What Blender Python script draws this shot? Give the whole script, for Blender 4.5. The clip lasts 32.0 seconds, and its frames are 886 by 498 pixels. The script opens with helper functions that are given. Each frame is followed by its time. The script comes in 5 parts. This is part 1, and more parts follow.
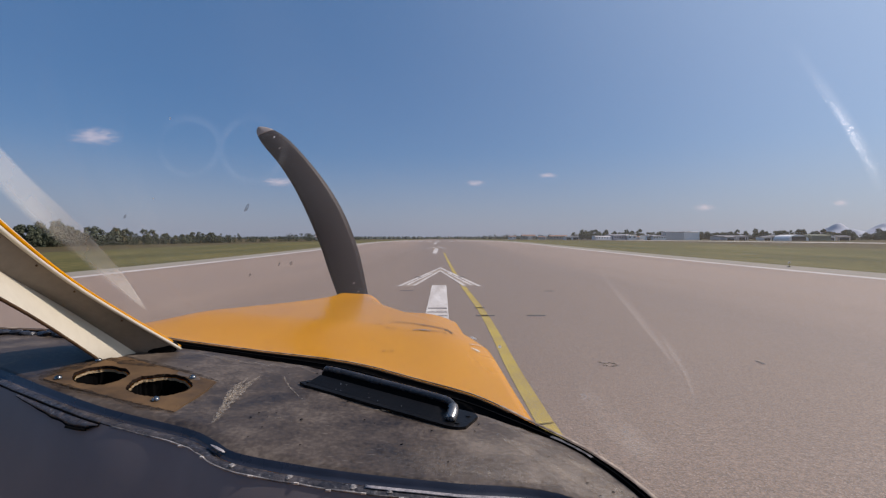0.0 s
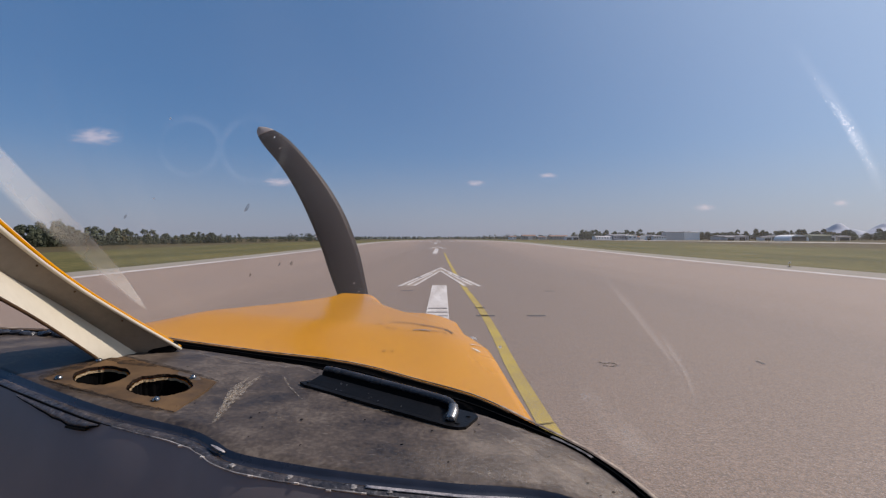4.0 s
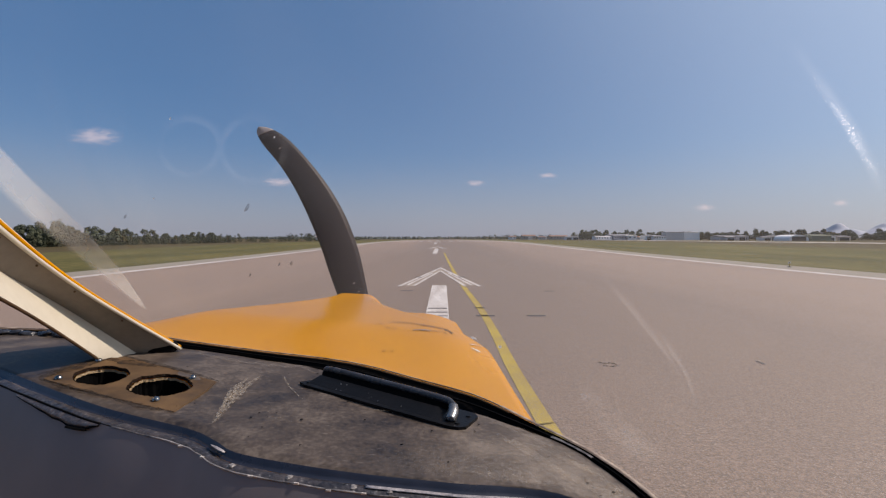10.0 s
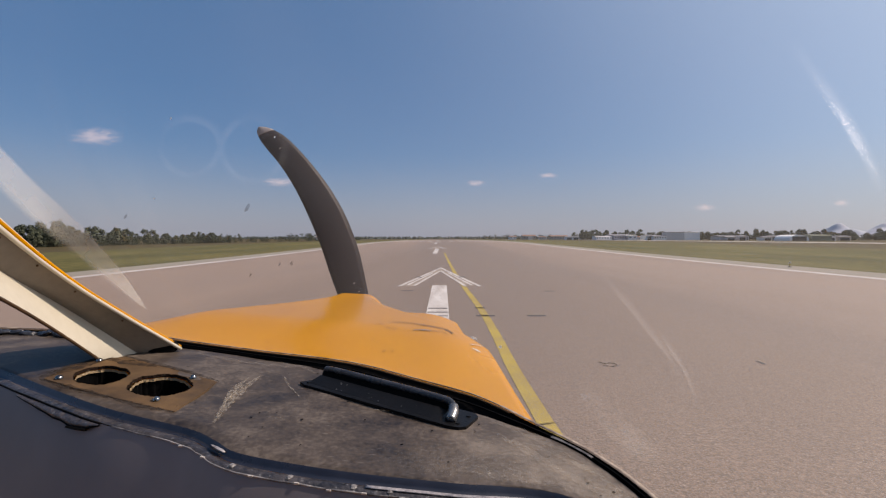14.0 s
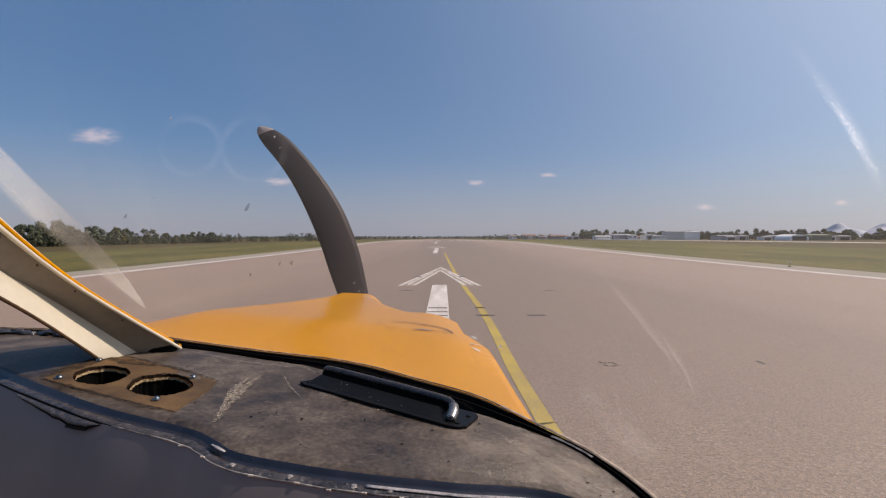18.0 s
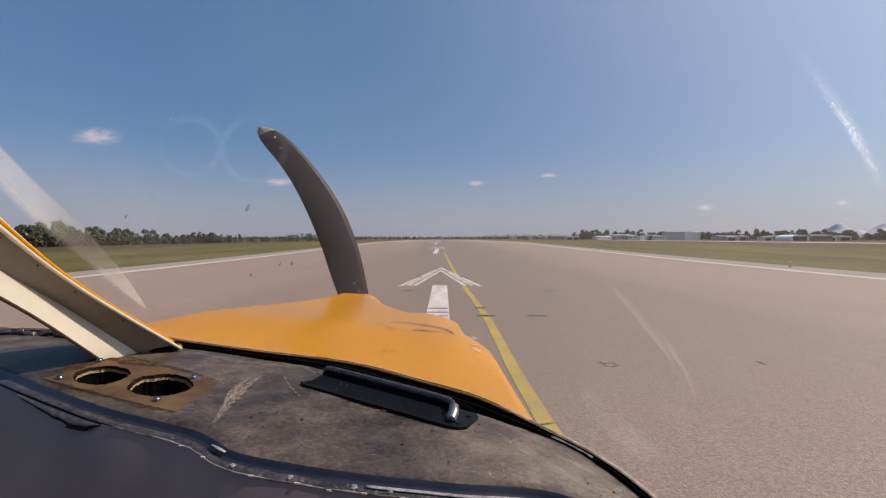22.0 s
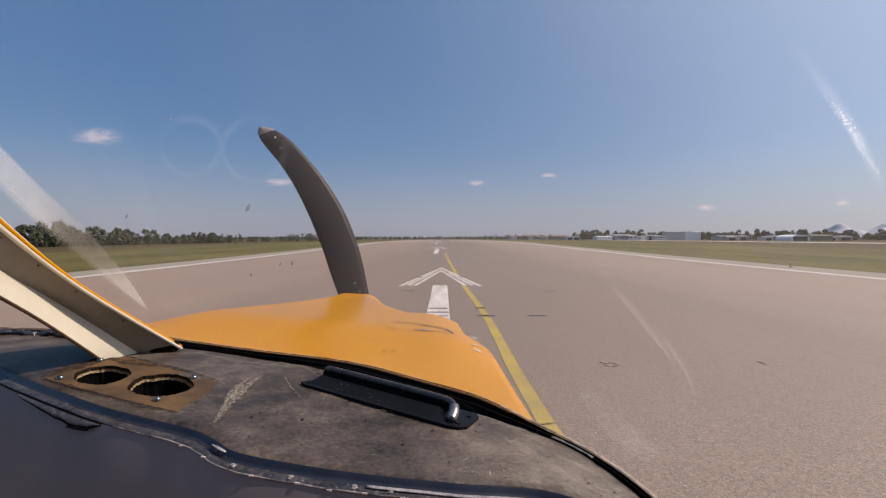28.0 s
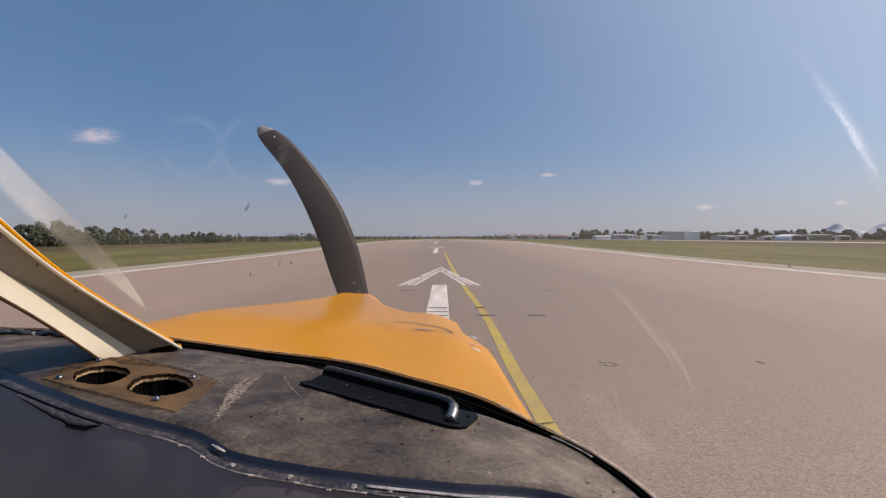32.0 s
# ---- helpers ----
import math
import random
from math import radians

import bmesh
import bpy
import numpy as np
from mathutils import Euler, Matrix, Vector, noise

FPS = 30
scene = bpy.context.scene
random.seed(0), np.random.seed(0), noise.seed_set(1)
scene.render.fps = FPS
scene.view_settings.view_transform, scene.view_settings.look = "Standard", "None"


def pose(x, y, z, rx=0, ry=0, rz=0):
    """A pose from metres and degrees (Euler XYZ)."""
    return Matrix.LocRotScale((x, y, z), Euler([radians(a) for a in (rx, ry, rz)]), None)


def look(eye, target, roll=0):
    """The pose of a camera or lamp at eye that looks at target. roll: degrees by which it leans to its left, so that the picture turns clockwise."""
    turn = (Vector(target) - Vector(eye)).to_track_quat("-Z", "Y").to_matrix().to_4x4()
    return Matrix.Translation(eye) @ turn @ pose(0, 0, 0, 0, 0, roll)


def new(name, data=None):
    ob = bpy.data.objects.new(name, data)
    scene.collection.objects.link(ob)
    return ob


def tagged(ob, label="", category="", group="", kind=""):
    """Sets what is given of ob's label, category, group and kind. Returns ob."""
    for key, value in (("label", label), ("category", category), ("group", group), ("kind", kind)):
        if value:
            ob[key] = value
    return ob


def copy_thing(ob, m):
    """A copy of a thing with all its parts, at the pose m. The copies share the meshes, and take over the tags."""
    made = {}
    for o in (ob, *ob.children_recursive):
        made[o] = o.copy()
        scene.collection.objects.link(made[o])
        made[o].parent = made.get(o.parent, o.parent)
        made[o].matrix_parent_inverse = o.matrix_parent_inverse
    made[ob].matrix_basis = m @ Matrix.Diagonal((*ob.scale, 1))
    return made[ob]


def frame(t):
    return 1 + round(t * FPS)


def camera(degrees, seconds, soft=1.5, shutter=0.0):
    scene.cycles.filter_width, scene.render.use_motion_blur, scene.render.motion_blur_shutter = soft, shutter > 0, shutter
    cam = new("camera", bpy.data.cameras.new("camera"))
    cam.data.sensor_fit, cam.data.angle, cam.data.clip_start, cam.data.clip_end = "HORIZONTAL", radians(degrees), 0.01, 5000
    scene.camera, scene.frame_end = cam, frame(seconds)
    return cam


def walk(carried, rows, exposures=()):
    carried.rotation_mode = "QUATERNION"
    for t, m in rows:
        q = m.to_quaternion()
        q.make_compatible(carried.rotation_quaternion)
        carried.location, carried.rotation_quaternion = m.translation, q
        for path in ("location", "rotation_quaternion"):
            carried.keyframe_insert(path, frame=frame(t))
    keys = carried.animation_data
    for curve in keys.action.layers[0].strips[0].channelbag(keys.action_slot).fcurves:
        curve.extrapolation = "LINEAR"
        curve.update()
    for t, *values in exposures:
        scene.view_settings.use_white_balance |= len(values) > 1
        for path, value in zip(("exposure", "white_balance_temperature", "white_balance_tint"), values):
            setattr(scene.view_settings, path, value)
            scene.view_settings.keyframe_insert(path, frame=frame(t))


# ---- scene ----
# ---- camera: fixed on the glareshield of a light aircraft that stands lined up on a runway ----
EYE = 2.05
cam = camera(90.0, 32.0, soft=1.25)


def view(yaw, pitch):
    return pose(0.0, 0.0, EYE, 88.54 + pitch, 0.0, yaw)


walk(cam, [
    (0.0, view(-0.05, 0.04)), (1.0, view(-0.08, 0.05)), (2.0, view(-0.04, 0.03)), (3.0, view(-0.02, 0.06)),
    (6.0, view(-0.02, 0.02)), (8.0, view(-0.04, 0.04)), (10.0, view(-0.03, 0.05)), (12.0, view(0.0, -0.03)),
    (14.0, view(0.0, 0.05)), (17.0, view(0.0, 0.0)), (19.0, view(0.0, 0.0)), (21.0, view(0.0, 0.0)),
    (23.0, view(0.08, 0.1)), (23.5, view(-0.02, -0.06)), (24.0, view(0.08, 0.1)), (25.0, view(0.1, 0.1)),
    (25.5, view(0.0, 0.02)), (28.0, view(0.08, 0.05)), (28.5, view(0.08, 0.14)), (29.0, view(0.06, 0.16)),
    (29.5, view(0.1, 0.18)), (30.0, view(0.0, 0.0)), (30.5, view(0.14, 0.18)), (31.0, view(0.04, 0.06)),
    (31.5, view(0.08, 0.1)), (32.0, view(0.0, 0.0))],
    exposures=[(0.0, 0.27, 6820, 18), (4.0, 0.29, 6870, 18), (9.0, 0.32, 7150, 19), (13.0, 0.36, 7400, 20), (17.0, 0.40, 7500, 20), (32.0, 0.40, 7500, 20)])

# ---- light: clear summer sky, high sun ahead and to the right ----
SUN_EL, SUN_ROT = radians(45), radians(84)
world = bpy.data.worlds.new("world")
scene.world = world
world.use_nodes = True
wn = world.node_tree.nodes
sky = wn.new("ShaderNodeTexSky")
sky.sky_type, sky.sun_disc = "NISHITA", False
sky.sun_elevation, sky.sun_rotation = SUN_EL, SUN_ROT
sky.air_density, sky.dust_density, sky.ozone_density = 1.0, 0.5, 2.2
wn["Background"].inputs["Strength"].default_value = 0.066
haze = wn.new("ShaderNodeMix")
haze.data_type = "RGBA"
haze.inputs[0].default_value, haze.inputs[7].default_value = 0.49, (0.05, 2.05, 5.7, 1)
world.node_tree.links.new(sky.outputs[0], haze.inputs[6])
# summer haze that thickens towards the horizon
way, up_part, thick, low_haze = wn.new("ShaderNodeTexCoord"), wn.new("ShaderNodeSeparateXYZ"), wn.new("ShaderNodeMapRange"), wn.new("ShaderNodeMix")
thick.interpolation_type = "SMOOTHSTEP"
thick.inputs[1].default_value, thick.inputs[2].default_value, thick.inputs[3].default_value, thick.inputs[4].default_value = 0.0, 0.20, 0.58, 0.0
low_haze.data_type = "RGBA"
low_haze.inputs[7].default_value = (3.55, 3.95, 4.9, 1)
world.node_tree.links.new(way.outputs["Generated"], up_part.inputs[0])
world.node_tree.links.new(up_part.outputs[2], thick.inputs[0])
world.node_tree.links.new(thick.outputs[0], low_haze.inputs[0])
world.node_tree.links.new(haze.outputs[2], low_haze.inputs[6])
# white glow of the hazy air round the sun
sun_way = Vector((math.sin(SUN_ROT) * math.cos(SUN_EL), math.cos(SUN_ROT) * math.cos(SUN_EL), math.sin(SUN_EL)))
near_sun, glow_range, glow_curve, glow_add = wn.new("ShaderNodeVectorMath"), wn.new("ShaderNodeMapRange"), wn.new("ShaderNodeMath"), wn.new("ShaderNodeMix")
near_sun.operation = "DOT_PRODUCT"
near_sun.inputs[1].default_value = sun_way
glow_range.inputs[1].default_value, glow_range.inputs[2].default_value = 0.0, 1.0
glow_curve.operation, glow_curve.inputs[1].default_value = "POWER", 3.5
glow_add.data_type, glow_add.blend_type = "RGBA", "ADD"
glow_add.inputs[7].default_value = (5.9, 6.9, 7.1, 1)
world.node_tree.links.new(way.outputs["Generated"], near_sun.inputs[0])
world.node_tree.links.new(near_sun.outputs["Value"], glow_range.inputs[0])
world.node_tree.links.new(glow_range.outputs[0], glow_curve.inputs[0])
world.node_tree.links.new(glow_curve.outputs[0], glow_add.inputs[0])
world.node_tree.links.new(low_haze.outputs[2], glow_add.inputs[6])
world.node_tree.links.new(glow_add.outputs[2], wn["Background"].inputs["Color"])
sun = new("sun", bpy.data.lights.new("sun", "SUN"))
sun.data.energy, sun.data.angle, sun.data.color = 3.0, radians(0.5), (1.0, 0.95, 0.87)
sun.matrix_world = look(sun_way * 50, (0, 0, 0))


# ---- materials ----
def mat(name, a, b=None, scale=4.0, rough=0.7, metal=0.0, bump=0.0, fine=60.0, spread=0.5, spec=0.5, coords="Object", speck=0.0, stretch=None):
    """Two tones mixed by a coarse and a fine noise, a varying roughness and a fine relief."""
    m = bpy.data.materials.new(name)
    m.use_nodes = True
    nt = m.node_tree
    n, l = nt.nodes, nt.links
    p = n["Principled BSDF"]
    b = b or tuple(c * 0.75 for c in a)
    tc = n.new("ShaderNodeTexCoord")
    coarse, fin = n.new("ShaderNodeTexNoise"), n.new("ShaderNodeTexNoise")
    coarse.inputs["Scale"].default_value, coarse.inputs["Detail"].default_value = scale, 5
    fin.inputs["Scale"].default_value, fin.inputs["Detail"].default_value = fine, 3
    if stretch:
        mp = n.new("ShaderNodeMapping")
        mp.inputs["Scale"].default_value = stretch
        l.new(tc.outputs[coords], mp.inputs["Vector"])
        l.new(mp.outputs[0], coarse.inputs["Vector"])
    else:
        l.new(tc.outputs[coords], coarse.inputs["Vector"])
    l.new(tc.outputs[coords], fin.inputs["Vector"])
    mix = n.new("ShaderNodeMix")
    mix.data_type, mix.inputs[0].default_value = "FLOAT", 0.45
    l.new(coarse.outputs["Fac"], mix.inputs[2])
    l.new(fin.outputs["Fac"], mix.inputs[3])
    ramp = n.new("ShaderNodeValToRGB")
    ramp.color_ramp.elements[0].position, ramp.color_ramp.elements[1].position = 0.5 - spread / 2, 0.5 + spread / 2
    ramp.color_ramp.elements[0].color, ramp.color_ramp.elements[1].color = (*b, 1), (*a, 1)
    l.new(mix.outputs[0], ramp.inputs["Fac"])
    out = ramp.outputs["Color"]
    if speck:
        grit = n.new("ShaderNodeTexNoise")
        grit.inputs["Scale"].default_value, grit.inputs["Detail"].default_value = fine * 1.4, 2
        l.new(tc.outputs[coords], grit.inputs["Vector"])
        gr = n.new("ShaderNodeValToRGB")
        gr.color_ramp.elements[0].position, gr.color_ramp.elements[1].position = 0.62, 0.75
        l.new(grit.outputs["Fac"], gr.inputs["Fac"])
        gm = n.new("ShaderNodeMix")
        gm.data_type, gm.blend_type = "RGBA", "ADD"
        gm.inputs[0].default_value = speck
        l.new(out, gm.inputs[6])
        l.new(gr.outputs["Color"], gm.inputs[7])
        out = gm.outputs[2]
    l.new(out, p.inputs["Base Color"])
    rr = n.new("ShaderNodeMapRange")
    rr.inputs[3].default_value, rr.inputs[4].default_value = max(0.03, rough - 0.12), min(1.0, rough + 0.12)
    l.new(coarse.outputs["Fac"], rr.inputs[0])
    l.new(rr.outputs[0], p.inputs["Roughness"])
    p.inputs["Metallic"].default_value, p.inputs["Specular IOR Level"].default_value = metal, spec
    if bump:
        bp = n.new("ShaderNodeBump")
        bp.inputs["Strength"].default_value, bp.inputs["Distance"].default_value = bump, 0.01
        l.new(fin.outputs["Fac"], bp.inputs["Height"])
        l.new(bp.outputs[0], p.inputs["Normal"])
    return m


def vinyl():
    """Old black vinyl: cloudy fading, blotches, a fine grain and worn hairline scratches."""
    m = bpy.data.materials.new("scuffed_black_vinyl")
    m.use_nodes = True
    n, l = m.node_tree.nodes, m.node_tree.links
    p = n["Principled BSDF"]
    tc = n.new("ShaderNodeTexCoord")
    total = None
    for scale, detail, weight in ((5.0, 4, 0.36), (24.0, 5, 0.36), (170.0, 3, 0.28)):
        nz, mul = n.new("ShaderNodeTexNoise"), n.new("ShaderNodeMath")
        nz.inputs["Scale"].default_value, nz.inputs["Detail"].default_value = scale, detail
        mul.operation, mul.inputs[1].default_value = "MULTIPLY_ADD", weight
        l.new(tc.outputs["Object"], nz.inputs["Vector"])
        l.new(nz.outputs["Fac"], mul.inputs[0])
        if total is None:
            mul.inputs[2].default_value = 0.0
        else:
            l.new(total, mul.inputs[2])
        total = mul.outputs[0]
    ramp = n.new("ShaderNodeValToRGB")
    ramp.color_ramp.elements[0].position, ramp.color_ramp.elements[0].color = 0.36, (0.022, 0.016, 0.013, 1)
    ramp.color_ramp.elements[1].position, ramp.color_ramp.elements[1].color = 0.66, (0.175, 0.140, 0.112, 1)
    mid = ramp.color_ramp.elements.new(0.50)
    mid.color = (0.076, 0.057, 0.044, 1)
    l.new(total, ramp.inputs["Fac"])
    out = ramp.outputs["Color"]
    for turn, sparse in ((35, 0.66), (-62, 0.68), (12, 0.69)):
        mp, sc, lift, mx = n.new("ShaderNodeMapping"), n.new("ShaderNodeTexNoise"), n.new("ShaderNodeMapRange"), n.new("ShaderNodeMix")
        mp.inputs["Rotation"].default_value, mp.inputs["Scale"].default_value = (0, 0, radians(turn)), (60.0, 300.0, 1.0)
        sc.inputs["Scale"].default_value, sc.inputs["Detail"].default_value = 1.0, 2
        lift.inputs[1].default_value, lift.inputs[2].default_value, lift.inputs[4].default_value = sparse, sparse + 0.14, 0.32
        mx.data_type = "RGBA"
        mx.inputs[7].default_value = (0.30, 0.26, 0.22, 1)
        l.new(tc.outputs["Object"], mp.inputs["Vector"])
        l.new(mp.outputs[0], sc.inputs["Vector"])
        l.new(sc.outputs["Fac"], lift.inputs[0])
        l.new(lift.outputs[0], mx.inputs[0])
        l.new(out, mx.inputs[6])
        out = mx.outputs[2]
    l.new(out, p.inputs["Base Color"])
    rr, bp = n.new("ShaderNodeMapRange"), n.new("ShaderNodeBump")
    rr.inputs[1].default_value, rr.inputs[2].default_value, rr.inputs[3].default_value, rr.inputs[4].default_value = 0.35, 0.65, 0.42, 0.66
    bp.inputs["Strength"].default_value, bp.inputs["Distance"].default_value = 0.22, 0.004
    l.new(total, rr.inputs[0])
    l.new(rr.outputs[0], p.inputs["Roughness"])
    l.new(total, bp.inputs["Height"])
    l.new(bp.outputs[0], p.inputs["Normal"])
    p.inputs["Specular IOR Level"].default_value = 0.35
    return m


GRASS = mat("grass", (0.120, 0.088, 0.040), (0.070, 0.056, 0.026), 0.02, 0.95, 0, 0.0, 0.35, 0.5, 0.1)
TARMAC = mat("worn_concrete", (0.304, 0.203, 0.140), (0.202, 0.135, 0.093), 0.30, 0.62, 0, 1.0, 42.0, 0.6, 0.5, speck=0.20, stretch=(1.0, 0.06, 1.0))
# a warm sheen that pales the concrete at flat angles
tarmac_bsdf = TARMAC.node_tree.nodes["Principled BSDF"]
tarmac_bsdf.inputs["Sheen Weight"].default_value, tarmac_bsdf.inputs["Sheen Roughness"].default_value = 0.16, 0.4
tarmac_bsdf.inputs["Sheen Tint"].default_value = (1.0, 0.74, 0.54, 1)


def aggregate(m, scale, lowest, highest):
    """Pebbles of lighter and darker tone set into a surface."""
    n, l = m.node_tree.nodes, m.node_tree.links
    p = n["Principled BSDF"]
    was = p.inputs["Base Color"].links[0].from_socket
    tc, cells, tone, mul = n.new("ShaderNodeTexCoord"), n.new("ShaderNodeTexVoronoi"), n.new("ShaderNodeMapRange"), n.new("ShaderNodeMix")
    cells.inputs["Scale"].default_value = scale
    sep = n.new("ShaderNodeSeparateColor")
    tone.inputs[3].default_value, tone.inputs[4].default_value = lowest, highest
    mul.data_type, mul.blend_type, mul.inputs[0].default_value = "RGBA", "MULTIPLY", 1.0
    l.new(tc.outputs["Object"], cells.inputs["Vector"])
    l.new(cells.outputs["Color"], sep.inputs[0])
    l.new(sep.outputs[0], tone.inputs[0])
    l.new(was, mul.inputs[6])
    l.new(tone.outputs[0], mul.inputs[7])
    l.new(mul.outputs[2], p.inputs["Base Color"])


aggregate(TARMAC, 55.0, 0.66, 1.36)


def traffic_lane(m, middle, half, soft, worn, fresh):
    """Surface darkened by tyres along the middle of the runway, with wavering edges and streaks that run its length."""
    n, l = m.node_tree.nodes, m.node_tree.links
    p = n["Principled BSDF"]
    was = p.inputs["Base Color"].links[0].from_socket
    tc, sep, mp, nz = n.new("ShaderNodeTexCoord"), n.new("ShaderNodeSeparateXYZ"), n.new("ShaderNodeMapping"), n.new("ShaderNodeTexNoise")
    off, far, wav, rg, mul = n.new("ShaderNodeMath"), n.new("ShaderNodeMath"), n.new("ShaderNodeMath"), n.new("ShaderNodeMapRange"), n.new("ShaderNodeMix")
    mp.inputs["Scale"].default_value = (0.55, 0.02, 1.0)
    nz.inputs["Scale"].default_value, nz.inputs["Detail"].default_value = 1.0, 4
    off.operation, off.inputs[1].default_value = "SUBTRACT", middle
    far.operation = "ABSOLUTE"
    wav.operation, wav.inputs[1].default_value = "MULTIPLY_ADD", 9.0
    rg.interpolation_type = "SMOOTHSTEP"
    rg.inputs[1].default_value, rg.inputs[2].default_value = half + 4.5, half + soft + 4.5
    rg.inputs[3].default_value, rg.inputs[4].default_value = worn, fresh
    mul.data_type, mul.blend_type, mul.inputs[0].default_value = "RGBA", "MULTIPLY", 1.0
    l.new(tc.outputs["Object"], sep.inputs[0])
    l.new(tc.outputs["Object"], mp.inputs["Vector"])
    l.new(mp.outputs[0], nz.inputs["Vector"])
    l.new(sep.outputs[0], off.inputs[0])
    l.new(off.outputs[0], far.inputs[0])
    l.new(nz.outputs["Fac"], wav.inputs[0])
    l.new(far.outputs[0], wav.inputs[2])
    l.new(wav.outputs[0], rg.inputs[0])
    l.new(was, mul.inputs[6])
    l.new(rg.outputs[0], mul.inputs[7])
    l.new(mul.outputs[2], p.inputs["Base Color"])


traffic_lane(TARMAC, 1.5, 2.5, 11.0, 0.80, 1.14)
MOWN = mat("mown_grass", (0.176, 0.146, 0.050), (0.064, 0.063, 0.022), 0.12, 0.95, 0, 0.0, 1.2, 0.28, 0.1, stretch=(1.0, 0.25, 1.0))
SHOULDER = mat("dusty_shoulder", (0.33, 0.29, 0.24), (0.26, 0.23, 0.18), 0.15, 0.95, 0, 0.2, 8.0, 0.6, 0.1)
WHITE_LINE = mat("worn_white_paint", (0.74, 0.70, 0.66), (0.36, 0.29, 0.24), 3.0, 0.8, 0, 0.2, 16.0, 0.42, 0.3, stretch=(1.0, 0.15, 1.0))
FADED_LINE = mat("faded_white_paint", (0.40, 0.33, 0.27), (0.23, 0.165, 0.12), 3.0, 0.8, 0, 0.2, 16.0, 0.42, 0.3, stretch=(1.0, 0.15, 1.0))
YELLOW_LINE = mat("worn_yellow_paint", (0.50, 0.36, 0.050), (0.30, 0.21, 0.075), 1.2, 0.8, 0, 0.2, 30.0, 0.3, 0.3)
RUBBER_MARK = mat("dark_patch", (0.10, 0.08, 0.075), (0.06, 0.05, 0.045), 3.0, 0.8)
CRACK_DARK = mat("open_crack", (0.040, 0.028, 0.022), (0.018, 0.013, 0.011), 20.0, 0.95, 0, 0, 60.0, 0.5, 0.05)
DASH = vinyl()
LEDGE_TRIM = mat("worn_dark_trim", (0.080, 0.068, 0.066), (0.020, 0.019, 0.022), 40.0, 0.33, 0, 0.25, 160.0, 0.3, 0.6, speck=0.12)
WORN_SEAL = mat("worn_silvery_rubber", (0.20, 0.19, 0.19), (0.015, 0.014, 0.015), 70.0, 0.3, 0, 0.3, 200.0, 0.3, 0.5)
FLAP = mat("crumpled_dark_trim", (0.120, 0.100, 0.095), (0.018, 0.016, 0.018), 60.0, 0.36, 0, 0.3, 150.0, 0.36, 0.5, speck=0.14)
CLIP_WHITE = mat("white_clip", (0.72, 0.66, 0.60), (0.4, 0.35, 0.3), 200.0, 0.5)
ROLL = mat("navy_padding", (0.027, 0.030, 0.045), (0.014, 0.016, 0.024), 14.0, 0.28, 0, 0.03, 60.0, 0.5, 0.5)
# pale tone that stands in for bright sheen on padded edge and trim
PALE_SHEEN = mat("pale_sheen_paint", (0.50, 0.46, 0.45), (0.12, 0.11, 0.12), 90.0, 0.35, 0, 0.1, 300.0, 0.35, 0.5)
PANEL = mat("dark_panel", (0.232, 0.204, 0.206), (0.112, 0.105, 0.118), 2.2, 0.45, 0, 0.02, 9.0, 0.6, 0.4)
TRIM_EDGE = mat("chipped_edge", (0.38, 0.35, 0.33), (0.02, 0.02, 0.025), 30.0, 0.5, 0, 0.3, 90.0, 0.25, 0.5)
EDGE_STRIP = mat("worn_edge_strip", (0.50, 0.39, 0.29), (0.13, 0.09, 0.07), 30.0, 0.5, 0, 0.2, 60.0, 0.3, 0.4)
PLATE = mat("brown_fibreboard", (0.160, 0.090, 0.038), (0.030, 0.019, 0.012), 9.0, 0.75, 0, 0.10, 42.0, 0.45, 0.3)
CUT_EDGE = mat("pale_cut_edge", (0.46, 0.34, 0.20), (0.26, 0.18, 0.10), 60.0, 0.8, 0, 0.4, 220.0, 0.5, 0.2)
DARK_RIM = mat("dark_hole_rim", (0.030, 0.016, 0.009), (0.010, 0.006, 0.004), 80.0, 0.9, 0, 0.3, 200.0, 0.5, 0.1)
# near-black: the shade inside holes, slot and pits is put into the colour
VOID = mat("hole_interior", (0.0015, 0.0012, 0.0012), (0.001, 0.001, 0.001), 5.0, 1.0, 0, 0, 40.0, 0.5, 0.1)
SCREW = mat("screw_steel", (0.38, 0.36, 0.34), (0.15, 0.14, 0.13), 200.0, 0.20, 1.0)
BLACK_METAL = mat("black_enamel", (0.010, 0.0095, 0.010), (0.005, 0.005, 0.005), 20.0, 0.34, 0, 0.05, 200.0, 0.5, 0.10)
LIP_METAL = mat("glossy_black_enamel", (0.046, 0.046, 0.051), (0.022, 0.022, 0.024), 60.0, 0.26, 0, 0.08, 160.0, 0.4, 0.5)
WORN_ENAMEL = mat("worn_enamel", (0.42, 0.40, 0.38), (0.10, 0.10, 0.10), 90.0, 0.28, 0.8)
GASKET = mat("black_rubber", (0.006, 0.005, 0.005), (0.003, 0.003, 0.003), 20.0, 0.8, 0, 0.2, 90.0, spec=0.06)
ORANGE = mat("orange_paint", (0.67, 0.280, 0.0), (0.49, 0.193, 0.0), 5.0, 0.24, 0, 0.02, 130.0, 0.5, 0.20, stretch=(1.0, 0.45, 1.0))
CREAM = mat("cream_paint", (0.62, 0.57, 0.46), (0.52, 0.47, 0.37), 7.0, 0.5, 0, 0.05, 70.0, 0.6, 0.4)
